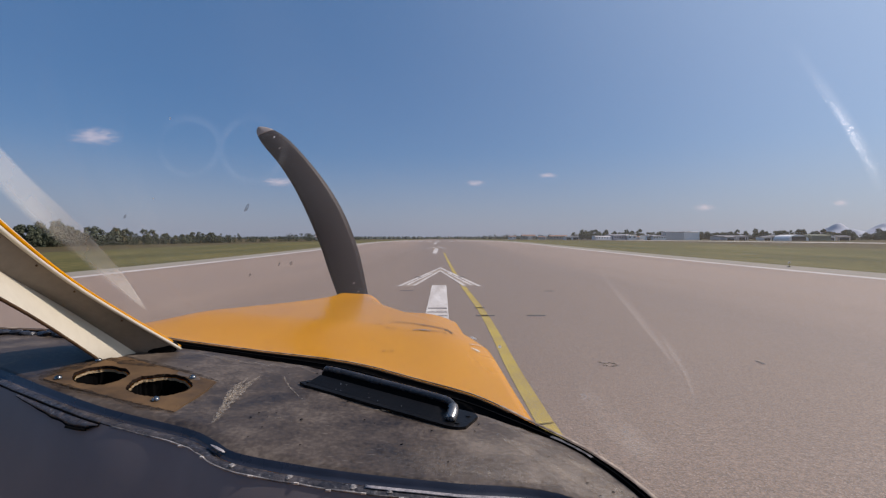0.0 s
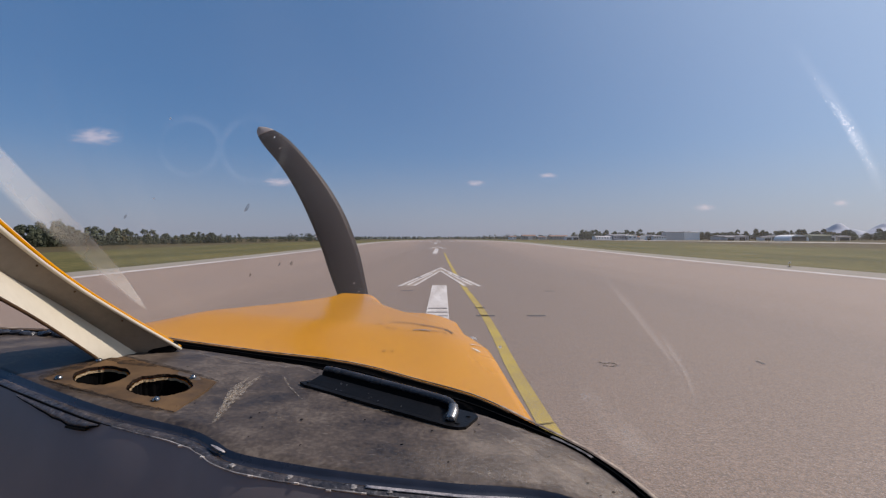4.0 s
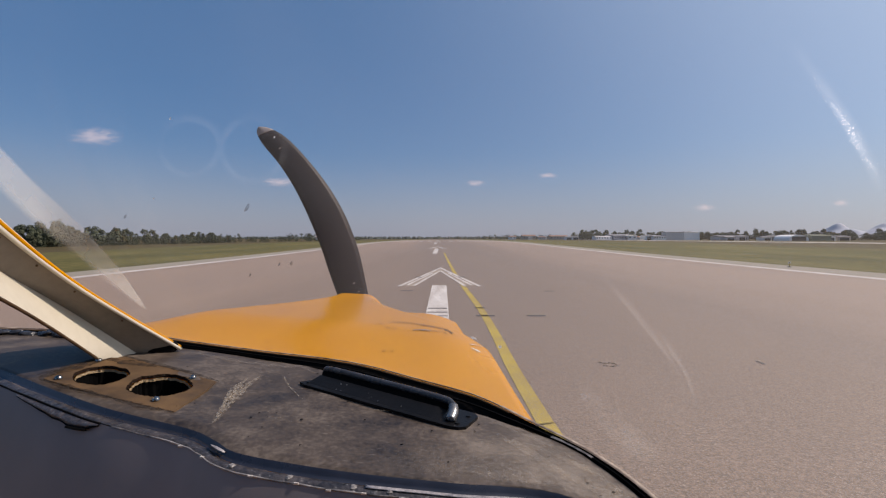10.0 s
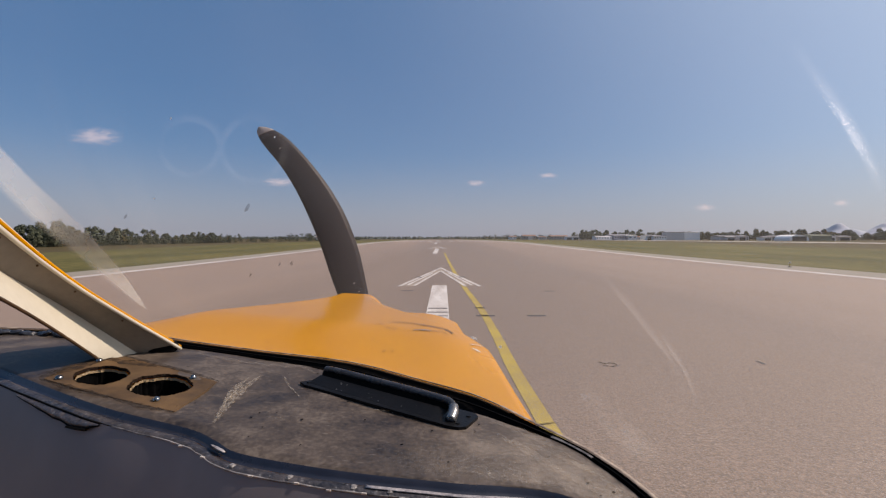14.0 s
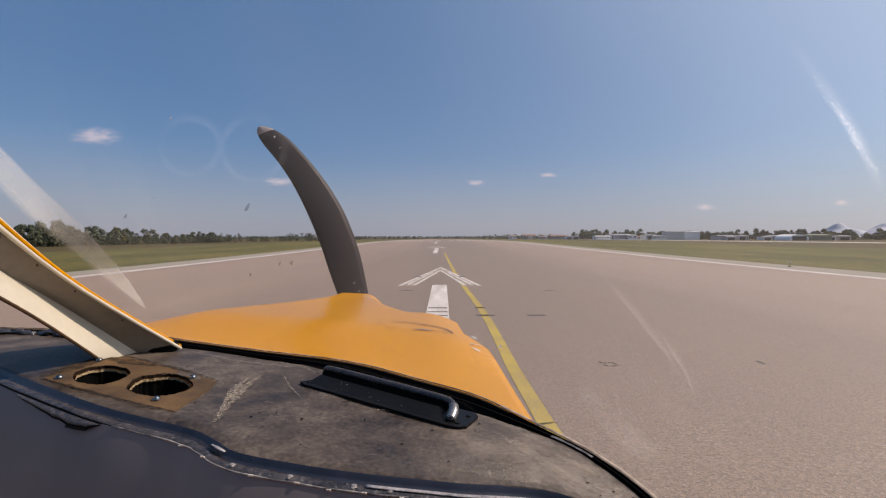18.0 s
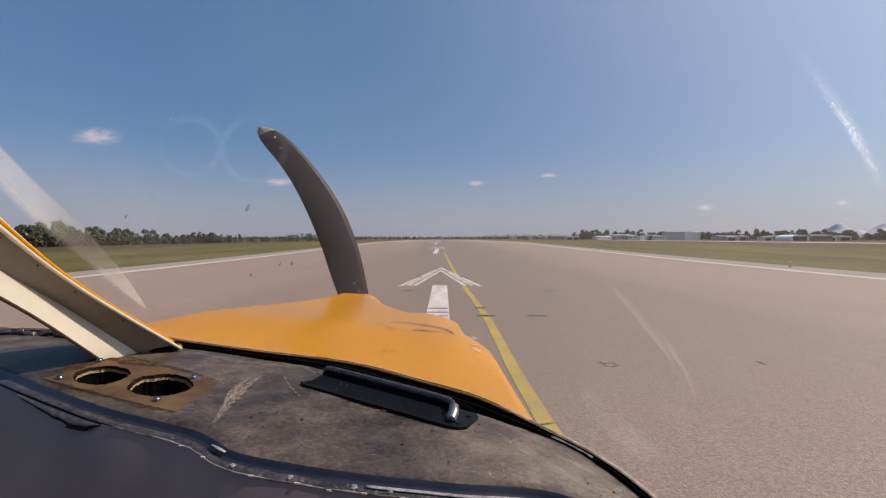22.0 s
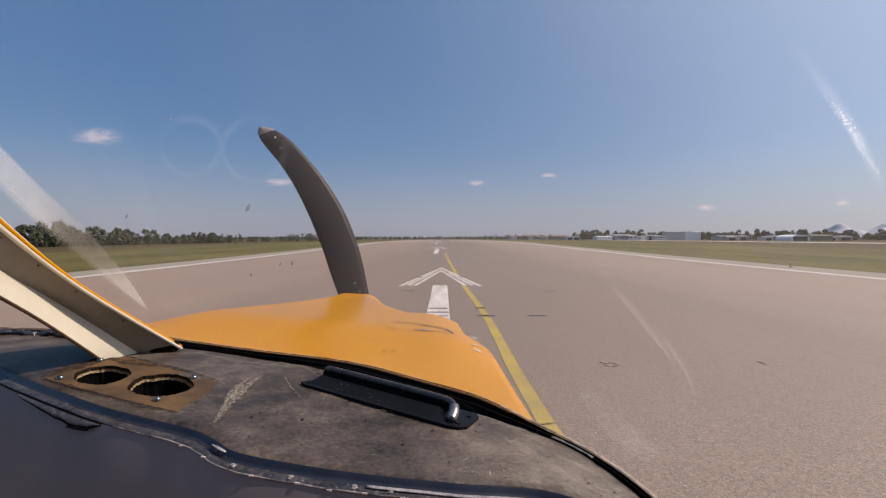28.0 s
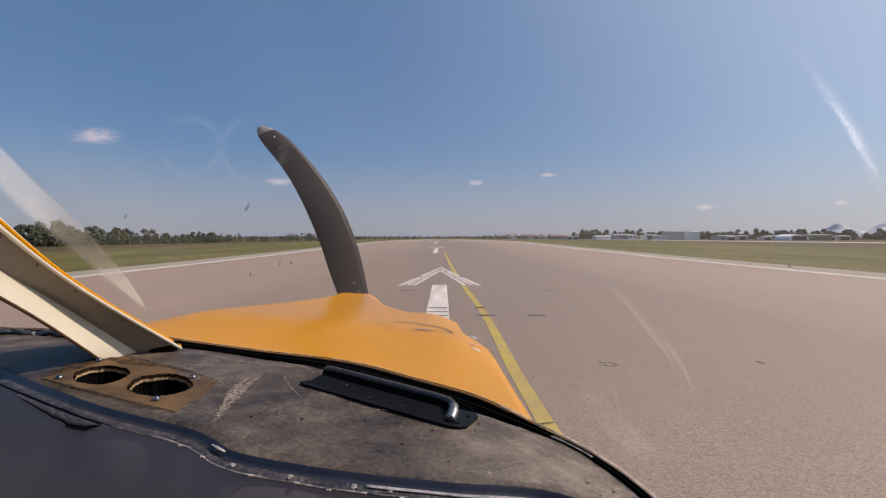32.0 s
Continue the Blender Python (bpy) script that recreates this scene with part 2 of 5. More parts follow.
# darker and greyer than the cream of the rest of the post
FACE_GREY = mat("darker_post_grey", (0.25, 0.215, 0.175), (0.17, 0.145, 0.120), 9.0, 0.6, 0, 0.06, 90.0, 0.6, 0.3)
CRACK = mat("dark_crack", (0.05, 0.025, 0.01), (0.10, 0.05, 0.02), 60.0, 0.9)
WORN_PAINT = mat("worn_grey_paint", (0.36, 0.24, 0.15), (0.24, 0.15, 0.09), 60.0, 0.5)
PALE_PATCH = mat("pale_patch", (0.88, 0.82, 0.72), (0.62, 0.52, 0.40), 80.0, 0.35, 0.0)
BLADE = mat("matt_black_blade", (0.027, 0.018, 0.019), (0.014, 0.009, 0.011), 9.0, 0.55, 0, 0.1, 50.0, spec=0.3)
TIP = mat("worn_blade_tip", (0.32, 0.28, 0.27), (0.20, 0.17, 0.16), 12.0, 0.6)
STEEL = mat("dull_steel", (0.4, 0.4, 0.4), (0.25, 0.25, 0.25), 12.0, 0.4, 1.0)
TYRE = mat("tyre_rubber", (0.03, 0.03, 0.03), (0.02, 0.02, 0.02), 12.0, 0.85)
LEAF = mat("summer_foliage", (0.125, 0.132, 0.080), (0.070, 0.080, 0.052), 0.35, 0.8, 0, 0, 2.5, 0.5, 0.2, coords="Object")
LEAF_DARK = mat("dark_foliage", (0.080, 0.090, 0.054), (0.045, 0.054, 0.034), 0.35, 0.8, 0, 0, 2.5, 0.5, 0.2)
BARK = mat("bark", (0.10, 0.08, 0.06), (0.06, 0.05, 0.04), 5.0, 0.9)
WALL_WHITE = mat("white_render", (0.88, 0.86, 0.83), (0.80, 0.78, 0.75), 0.3, 0.8)
WALL_GREY = mat("grey_cladding", (0.55, 0.51, 0.50), (0.47, 0.435, 0.43), 0.2, 0.7)
WALL_BEIGE = mat("beige_render", (0.45, 0.40, 0.34), (0.38, 0.33, 0.28), 0.3, 0.8)
WALL_GREEN = mat("olive_sheeting", (0.20, 0.21, 0.14), (0.16, 0.17, 0.12), 0.3, 0.8)
CLAD_DARK = mat("blue_grey_cladding", (0.36, 0.35, 0.38), (0.31, 0.30, 0.33), 0.2, 0.7)
WALL_PALE = mat("pale_grey_sheeting", (0.60, 0.57, 0.56), (0.53, 0.50, 0.49), 0.2, 0.7)
ROOF_GREY = mat("grey_roof", (0.26, 0.25, 0.26), (0.20, 0.19, 0.20), 0.4, 0.8)
ROOF_TILE = mat("clay_roof", (0.28, 0.15, 0.10), (0.20, 0.11, 0.08), 0.8, 0.85)
DOOR_DARK = mat("dark_opening", (0.035, 0.035, 0.04), (0.02, 0.02, 0.025), 0.5, 0.6)
PANE = mat("window_glass", (0.04, 0.05, 0.06), (0.03, 0.035, 0.045), 0.5, 0.12, 0, 0, 10, 0.5, 0.7)
HILL = mat("hazy_hill", (0.50, 0.51, 0.55), (0.45, 0.46, 0.50), 0.003, 1.0, 0, 0, 0.02, 0.6, 0.0)
FAR_WOOD = mat("hazy_wood", (0.105, 0.12, 0.105), (0.08, 0.09, 0.085), 0.02, 1.0, 0, 0, 0.2, 0.6, 0.0)


def film(name, gloss, dirt, scale, colour=(1.0, 0.94, 0.86), side=0.0, low=0.4, high=0.75, forward=0.85):
    """Plexiglass: clear straight through, a thin reflection, a dusty film in patches and, with side, a painted veil of
    glare that thickens to the right.
    """
    m = bpy.data.materials.new(name)
    m.use_nodes = True
    nt = m.node_tree
    n, l = nt.nodes, nt.links
    n.remove(n["Principled BSDF"])
    clear, shine, dust = n.new("ShaderNodeBsdfTransparent"), n.new("ShaderNodeBsdfGlossy"), n.new("ShaderNodeMixShader")
    dif, tra = n.new("ShaderNodeBsdfDiffuse"), n.new("ShaderNodeBsdfTranslucent")
    dif.inputs["Color"].default_value = tra.inputs["Color"].default_value = (*colour, 1)
    dust.inputs[0].default_value = forward
    l.new(dif.outputs[0], dust.inputs[1])
    l.new(tra.outputs[0], dust.inputs[2])
    shine.inputs["Roughness"].default_value = 0.015
    fr = n.new("ShaderNodeFresnel")
    fr.inputs["IOR"].default_value = 1.2
    mul = n.new("ShaderNodeMath")
    mul.operation, mul.inputs[1].default_value = "MULTIPLY", gloss
    l.new(fr.outputs[0], mul.inputs[0])
    m1, m2 = n.new("ShaderNodeMixShader"), n.new("ShaderNodeMixShader")
    l.new(mul.outputs[0], m1.inputs[0])
    l.new(clear.outputs[0], m1.inputs[1])
    l.new(shine.outputs[0], m1.inputs[2])
    tc, nz = n.new("ShaderNodeTexCoord"), n.new("ShaderNodeTexNoise")
    nz.inputs["Scale"].default_value, nz.inputs["Detail"].default_value = scale, 6
    l.new(tc.outputs["Object"], nz.inputs["Vector"])
    rg = n.new("ShaderNodeMapRange")
    rg.inputs[1].default_value, rg.inputs[2].default_value = low, high
    rg.inputs[3].default_value, rg.inputs[4].default_value = 0.0, dirt
    l.new(nz.outputs["Fac"], rg.inputs[0])
    sep, sr, add = n.new("ShaderNodeSeparateXYZ"), n.new("ShaderNodeMapRange"), n.new("ShaderNodeMath")
    l.new(tc.outputs["Object"], sep.inputs[0])
    l.new(sep.outputs[0], sr.inputs[0])
    sr.interpolation_type = "SMOOTHSTEP"
    sr.inputs[1].default_value, sr.inputs[2].default_value = -0.35, 0.20
    sr.inputs[3].default_value, sr.inputs[4].default_value = 0.0, side
    l.new(rg.outputs[0], add.inputs[0])
    l.new(sr.outputs[0], add.inputs[1])
    l.new(add.outputs[0], m2.inputs[0])
    l.new(m1.outputs[0], m2.inputs[1])
    l.new(dust.outputs[0], m2.inputs[2])
    l.new(m2.outputs[0], n["Material Output"].inputs["Surface"])
    return m


def veil(name, strength, side_a, side_b, end_a, end_b, scale, colour, forward=0.95, thin=0.5):
    """A thin pale film on plexiglass that fades out towards its sides and ends, uneven along its length."""
    m = bpy.data.materials.new(name)
    m.use_nodes = True
    n, l = m.node_tree.nodes, m.node_tree.links
    n.remove(n["Principled BSDF"])
    clear, dif, tra, dust, mx = (n.new("ShaderNodeBsdfTransparent"), n.new("ShaderNodeBsdfDiffuse"), n.new("ShaderNodeBsdfTranslucent"),
                                 n.new("ShaderNodeMixShader"), n.new("ShaderNodeMixShader"))
    dif.inputs["Color"].default_value = tra.inputs["Color"].default_value = (*colour, 1)
    dust.inputs[0].default_value = forward
    l.new(dif.outputs[0], dust.inputs[1])
    l.new(tra.outputs[0], dust.inputs[2])
    tc, sep, nz, rg = n.new("ShaderNodeTexCoord"), n.new("ShaderNodeSeparateXYZ"), n.new("ShaderNodeTexNoise"), n.new("ShaderNodeMapRange")
    l.new(tc.outputs["UV"], sep.inputs[0])
    nz.inputs["Scale"].default_value, nz.inputs["Detail"].default_value = scale, 4
    l.new(tc.outputs["Object"], nz.inputs["Vector"])
    rg.inputs[1].default_value, rg.inputs[2].default_value = 0.3, 0.7
    rg.inputs[3].default_value, rg.inputs[4].default_value = strength * thin, strength
    l.new(nz.outputs["Fac"], rg.inputs[0])
    total = rg.outputs[0]
    for axis, at, wide in ((0, 0.0, side_a), (0, 1.0, -side_b), (1, 0.0, end_a), (1, 1.0, -end_b)):
        if wide == 0:
            continue
        fade, mul = n.new("ShaderNodeMapRange"), n.new("ShaderNodeMath")
        fade.interpolation_type, mul.operation = "SMOOTHSTEP", "MULTIPLY"
        fade.inputs[1].default_value, fade.inputs[2].default_value = min(at, at + wide), max(at, at + wide)
        fade.inputs[3].default_value, fade.inputs[4].default_value = (0.0, 1.0) if wide > 0 else (1.0, 0.0)
        l.new(sep.outputs[axis], fade.inputs[0])
        l.new(total, mul.inputs[0])
        l.new(fade.outputs[0], mul.inputs[1])
        total = mul.outputs[0]
    l.new(total, mx.inputs[0])
    l.new(clear.outputs[0], mx.inputs[1])
    l.new(dust.outputs[0], mx.inputs[2])
    l.new(mx.outputs[0], n["Material Output"].inputs["Surface"])
    return m


# side whitens the pane to the right, painting in the sun's glare
GLASS = film("dusty_plexiglass_glare", 0.3, 0.036, 3.0, (1.0, 0.96, 0.90), side=0.030, low=0.15)
SCUFF = film("scratched_plexiglass", 0.0, 1.0, 900.0, (0.92, 0.97, 1.0), low=0.42, high=0.54, forward=1.0)
# pale film that paints in the sunlit post's reflection
POST_MIRROR = veil("painted_post_mirror", 0.30, 0.30, 0.12, 0.0, 0.06, 14.0, (1.0, 0.95, 0.85), 0.15, 0.75)
# plain white for flakes that stand in for sun glint on scratches
GLINT = film("scratch_glint_white", 0.0, 1.0, 10.0, (1.0, 1.0, 1.0), low=-1.0, high=0.0, forward=1.0)
STREAK = veil("streaked_plexiglass", 0.075, 0.25, 0.75, 0.30, 0.45, 40.0, (1.0, 0.96, 0.92), 0.9, 0.4)
RING = veil("pale_ring_film", 0.042, 0.25, 0.75, 0.0, 0.0, 22.0, (0.95, 0.97, 1.0), 0.9, 0.0)
# pale film that paints in the glare round those scratches
HAZE = veil("sun_glint_haze", 0.10, 0.5, 0.5, 0.55, 0.45, 120.0, (1.0, 1.0, 1.0), 1.0, 0.5)
DUST = veil("dusty_corner", 0.09, 0.4, 0.4, 0.35, 0.35, 30.0, (1.0, 0.95, 0.9), 0.85, 0.1)
DUST_FILM = veil("dust_on_vinyl", 0.17, 0.45, 0.15, 0.15, 0.30, 190.0, (0.52, 0.45, 0.38), 0.0, 0.15)
DAB = veil("dirt_dab", 0.30, 0.4, 0.4, 0.4, 0.4, 160.0, (1.0, 0.98, 0.95), 0.9, 0.05)
INSECT = film("insect_mark", 0.0, 0.24, 300.0, (0.10, 0.08, 0.08), low=0.2, high=0.5, forward=0.2)
WEAR = film("pale_scuff", 0.0, 0.34, 420.0, (0.46, 0.40, 0.33), low=0.38, high=0.85, forward=0.0)
GRIME = film("dark_grime", 0.0, 0.85, 90.0, (0.035, 0.028, 0.024), low=0.25, high=0.6, forward=0.0)
DEEP_WEAR = film("worn_through_vinyl", 0.0, 0.75, 330.0, (0.50, 0.43, 0.34), low=0.40, high=0.82, forward=0.0)


def cloud_mat():
    m = bpy.data.materials.new("cloud_vapour")
    m.use_nodes = True
    nt = m.node_tree
    n, l = nt.nodes, nt.links
    n.remove(n["Principled BSDF"])
    clear, glow = n.new("ShaderNodeBsdfTransparent"), n.new("ShaderNodeEmission")
    glow.inputs["Color"].default_value, glow.inputs["Strength"].default_value = (0.62, 0.56, 0.60, 1), 1.0
    tc, gr, nz = n.new("ShaderNodeTexCoord"), n.new("ShaderNodeTexGradient"), n.new("ShaderNodeTexNoise")
    gr.gradient_type = "SPHERICAL"
    mp = n.new("ShaderNodeMapping")
    wob, sca, mov = n.new("ShaderNodeTexNoise"), n.new("ShaderNodeVectorMath"), n.new("ShaderNodeVectorMath")
    wob.noise_dimensions = "4D"
    wob.inputs["Scale"].default_value, wob.inputs["Detail"].default_value = 1.6, 5
    sca.operation, mov.operation = "MULTIPLY_ADD", "ADD"
    sca.inputs[1].default_value, sca.inputs[2].default_value = (0.9, 0.9, 0.0), (-0.45, -0.45, 0.0)
    l.new(tc.outputs["Object"], wob.inputs["Vector"])
    l.new(wob.outputs["Color"], sca.inputs[0])
    l.new(tc.outputs["Object"], mov.inputs[0])
    l.new(sca.outputs[0], mov.inputs[1])
    l.new(mov.outputs[0], mp.inputs["Vector"])
    l.new(mp.outputs[0], gr.inputs["Vector"])
    nz.inputs["Scale"].default_value, nz.inputs["Detail"].default_value = 3.4, 8
    oi = n.new("ShaderNodeObjectInfo")
    nz.noise_dimensions = "4D"
    far = n.new("ShaderNodeMath")
    far.operation, far.inputs[1].default_value = "MULTIPLY", 37.0
    l.new(oi.outputs["Random"], far.inputs[0])
    l.new(far.outputs[0], nz.inputs["W"])
    l.new(far.outputs[0], wob.inputs["W"])
    l.new(tc.outputs["Object"], nz.inputs["Vector"])
    mul = n.new("ShaderNodeMath")
    mul.operation = "MULTIPLY"
    l.new(gr.outputs["Fac"], mul.inputs[0])
    l.new(nz.outputs["Fac"], mul.inputs[1])
    rg = n.new("ShaderNodeMapRange")
    rg.interpolation_type = "SMOOTHSTEP"
    rg.inputs[1].default_value, rg.inputs[2].default_value, rg.inputs[4].default_value = 0.02, 0.52, 0.44
    l.new(mul.outputs[0], rg.inputs[0])
    mx = n.new("ShaderNodeMixShader")
    l.new(rg.outputs[0], mx.inputs[0])
    l.new(clear.outputs[0], mx.inputs[1])
    l.new(glow.outputs[0], mx.inputs[2])
    l.new(mx.outputs[0], n["Material Output"].inputs["Surface"])
    return m


CLOUD = cloud_mat()


# ---- building helpers ----
def mesh_of(name, verts, faces, material, smooth=False):
    me = bpy.data.meshes.new(name)
    me.from_pydata([tuple(v) for v in verts], [], faces)
    me.update()
    me.materials.append(material)
    if smooth:
        me.polygons.foreach_set("use_smooth", [True] * len(me.polygons))
    return me


def place(name, me, parent=None, label=""):
    ob = new(name, me)
    if parent is not None:
        ob.parent = parent
        bpy.context.view_layer.update()
        ob.matrix_parent_inverse = parent.matrix_world.inverted()
    if label:
        tagged(ob, label)
    return ob


def part(name, bm, material, parent, label="", smooth=False):
    """Links a bmesh as one mesh object under a thing or a part."""
    me = bpy.data.meshes.new(name)
    bm.normal_update()
    bm.to_mesh(me)
    bm.free()
    me.materials.append(material)
    if smooth:
        me.polygons.foreach_set("use_smooth", [True] * len(me.polygons))
    return place(name, me, parent, label)


def box_bm(x0, x1, y0, y1, z0, z1, bevel=0.0, m=None):
    bm = bmesh.new()
    bmesh.ops.create_cube(bm, size=1.0)
    bmesh.ops.transform(bm, matrix=Matrix.Translation(((x0 + x1) / 2, (y0 + y1) / 2, (z0 + z1) / 2))
                        @ Matrix.Diagonal((x1 - x0, y1 - y0, z1 - z0, 1)), verts=bm.verts)
    if bevel:
        bmesh.ops.bevel(bm, geom=bm.edges[:], offset=bevel, segments=2, affect="EDGES", profile=0.6)
    if m is not None:
        bmesh.ops.transform(bm, matrix=m, verts=bm.verts)
    return bm


def smoothline(points, n):
    """n points along a smooth curve through the given ones."""
    pts = [Vector(p) for p in points]
    out = []
    for i in range(n):
        f = i / (n - 1) * (len(pts) - 1)
        k = min(int(f), len(pts) - 2)
        t = f - k
        p0, p1, p2, p3 = pts[max(k - 1, 0)], pts[k], pts[k + 1], pts[min(k + 2, len(pts) - 1)]
        out.append(0.5 * ((2 * p1) + (p2 - p0) * t + (2 * p0 - 5 * p1 + 4 * p2 - p3) * t * t + (3 * p1 - p0 - 3 * p2 + p3) * t ** 3))
    return out


def sweep(line, profile, up=(0, 0, 1), closed=True):
    """A profile of (across, up) pairs swept along a line; scale may be a list."""
    bm = bmesh.new()
    up = Vector(up)
    rings = []
    for i, p in enumerate(line):
        way = (line[min(i + 1, len(line) - 1)] - line[max(i - 1, 0)]).normalized()
        side = way.cross(up).normalized()
        top = side.cross(way)
        rings.append([bm.verts.new(p + side * a + top * b) for a, b in profile])
    k = len(profile)
    for r0, r1 in zip(rings, rings[1:]):
        for j in range(k if closed else k - 1):
            bm.faces.new((r0[j], r0[(j + 1) % k], r1[(j + 1) % k], r1[j]))
    if closed:
        bm.faces.new(rings[0][::-1])
        bm.faces.new(rings[-1])
    bmesh.ops.recalc_face_normals(bm, faces=bm.faces)
    return bm


def ring(r, n=10, flat=1.0):
    return [(r * math.cos(2 * math.pi * i / n), r * flat * math.sin(2 * math.pi * i / n)) for i in range(n)]


def grid_bm(fn, us, vs):
    """A sheet of points fn(u, v)."""
    bm = bmesh.new()
    rows = [[bm.verts.new(fn(u, v)) for u in us] for v in vs]
    for a, b in zip(rows, rows[1:]):
        for i in range(len(us) - 1):
            bm.faces.new((a[i], a[i + 1], b[i + 1], b[i]))
    return bm


def lin(a, b, n):
    return [a + (b - a) * i / (n - 1) for i in range(n)]


def ease(t):
    t = max(0.0, min(1.0, t))
    return t * t * (3 - 2 * t)


# ---- ground, runway and paint ----
def rise(y):
    """The runway climbs to a crest and sinks behind it."""
    return 0.85 * ease((y - 20) / 140) - 0.85 * ease((y - 190) / 420)


def land(x, y):
    fade = 1 - ease((abs(x) - 30) / 120)
    return rise(y) * fade - 2.9 * ease((-x - 27) / 150)


YS = [-600, -200, -60, -20, 0, 10, 20] + lin(26, 250, 45) + lin(270, 620, 24) + [700, 900, 1300, 2000, 3200, 4700]
XS = [-4500, -2500, -1200, -600, -350, -260] + lin(-220, -27, 18) + [-22.3, -10, 0, 10, 26, 30] + lin(40, 160, 10) + [190, 260, 400, 700, 1300, 2600, 4500]
ground = part("ground", grid_bm(lambda x, y: (x, y, land(x, y) - 0.02), XS, YS), GRASS, None)
tagged(ground, "dry summer grass field reaching the horizon", "ground", kind="structure")


def strip(name, x0, x1, y0, y1, lift, material, label, category="pavement"):
    ys = [y0] + [y for y in YS if y0 < y < y1] + [y1]
    xs = [x0] + [x for x in XS if x0 < x < x1] + [x1]
    ob = part(name, grid_bm(lambda x, y: (x, y, land(x, y) + lift), xs, ys), material, None)
    return tagged(ob, label, category, kind="structure")


strip("ground_mown_east", 25.0, 72, -180, 700, -0.010, MOWN, "mown yellow-green grass beside the runway", "grass")
strip("ground_mown_west", -62, -22, -180, 700, -0.010, MOWN, "mown yellow-green grass beside the runway", "grass")
strip("pavement", -22.3, 25.6, -180, 640, 0.0, SHOULDER, "dusty pale runway shoulder beside the grass")
strip("road", -19.8, 22.6, -180, 630, 0.006, TARMAC, "wide worn pinkish-grey runway surface", "runway")
strip("pavement_far", 164, 186, -100, 620, 0.02, WHITE_LINE, "pale concrete taxiway beyond the grass")


def paint(name, pts, material, label, lift=0.012):
    """A flat painted shape on the runway, given by its outline."""
    bm = bmesh.new()
    bm.faces.new([bm.verts.new((x, y, land(x, y) + lift)) for x, y in pts])
    bmesh.ops.triangulate(bm, faces=bm.faces)
    bmesh.ops.recalc_face_normals(bm, faces=bm.faces)
    return tagged(part(name, bm, material, None), label, "marking", kind="structure")


def long_paint(name, line, width, material, label):
    rows = []
    for i, (x, y) in enumerate(line):
        way = Vector(line[min(i + 1, len(line) - 1)]) - Vector(line[max(i - 1, 0)])
        side = Vector((way.y, -way.x)).normalized() * width / 2
        rows.append([(q.x, q.y, land(x, y) + 0.012) for q in (Vector((x, y)) - side, Vector((x, y)) + side)])
    bm = bmesh.new()
    vs = [[bm.verts.new(v) for v in r] for r in rows]
    for a, b in zip(vs, vs[1:]):
        bm.faces.new((a[0], a[1], b[1], b[0]))
    return tagged(part(name, bm, material, None), label, "marking", kind="structure")


EDGE_YS = [-180] + [y for y in YS if -60 <= y <= 610]
long_paint("trim_left", [(-19.1, y) for y in EDGE_YS], 0.7, WHITE_LINE, "white painted runway edge line")
long_paint("trim_right", [(21.9, y) for y in EDGE_YS], 0.7, WHITE_LINE, "white painted runway edge line")

YELLOW = smoothline([(75.0, -76.5, 0), (48.0, -73.0, 0), (30.0, -66.0, 0), (17.0, -56.0, 0), (8.0, -43.0, 0), (3.0, -28.0, 0), (1.3, -12.0, 0), (1.16, 3.0, 0), (1.13, 5.0, 0), (1.10, 7.0, 0), (1.12, 9.6, 0), (1.08, 13.0, 0), (0.87, 19.0, 0), (0.62, 30.0, 0), (0.2, 56.0, 0)], 90)
long_paint("trim_yellow", [(p.x, p.y) for p in YELLOW], 0.20, YELLOW_LINE, "yellow painted taxi lead-in line on the runway")


# the taxiway by which one comes onto the runway, widening in two curves where it meets it
def taxi_edge(x, side):
    """The y of the taxiway's edge at x; side 1 towards the runway's far end, -1 away from it."""
    return -76.5 - 0.02 * (x - 75) + side * (11.5 + 34.0 * (1 - min(1.0, (x - 22.6) / 42.0)) ** 2.4)


TAXI_XS = lin(22.6, 64.6, 22) + lin(70, 300, 12)
taxiway = part("pavement_taxiway", grid_bm(lambda x, v: (x, taxi_edge(x, -1) + (taxi_edge(x, 1) - taxi_edge(x, -1)) * v, land(x, 0) + 0.004), TAXI_XS, lin(0, 1, 9)), TARMAC, None)
tagged(taxiway, "worn pinkish-grey taxiway leading onto the runway", "taxiway", kind="structure")
for side in (-1, 1):
    for inset in (0.9, 1.3):
        long_paint("trim_taxi_edge", [(x, taxi_edge(x, side) - side * inset) for x in TAXI_XS[1:]], 0.16, YELLOW_LINE, "yellow painted double edge line of the taxiway")


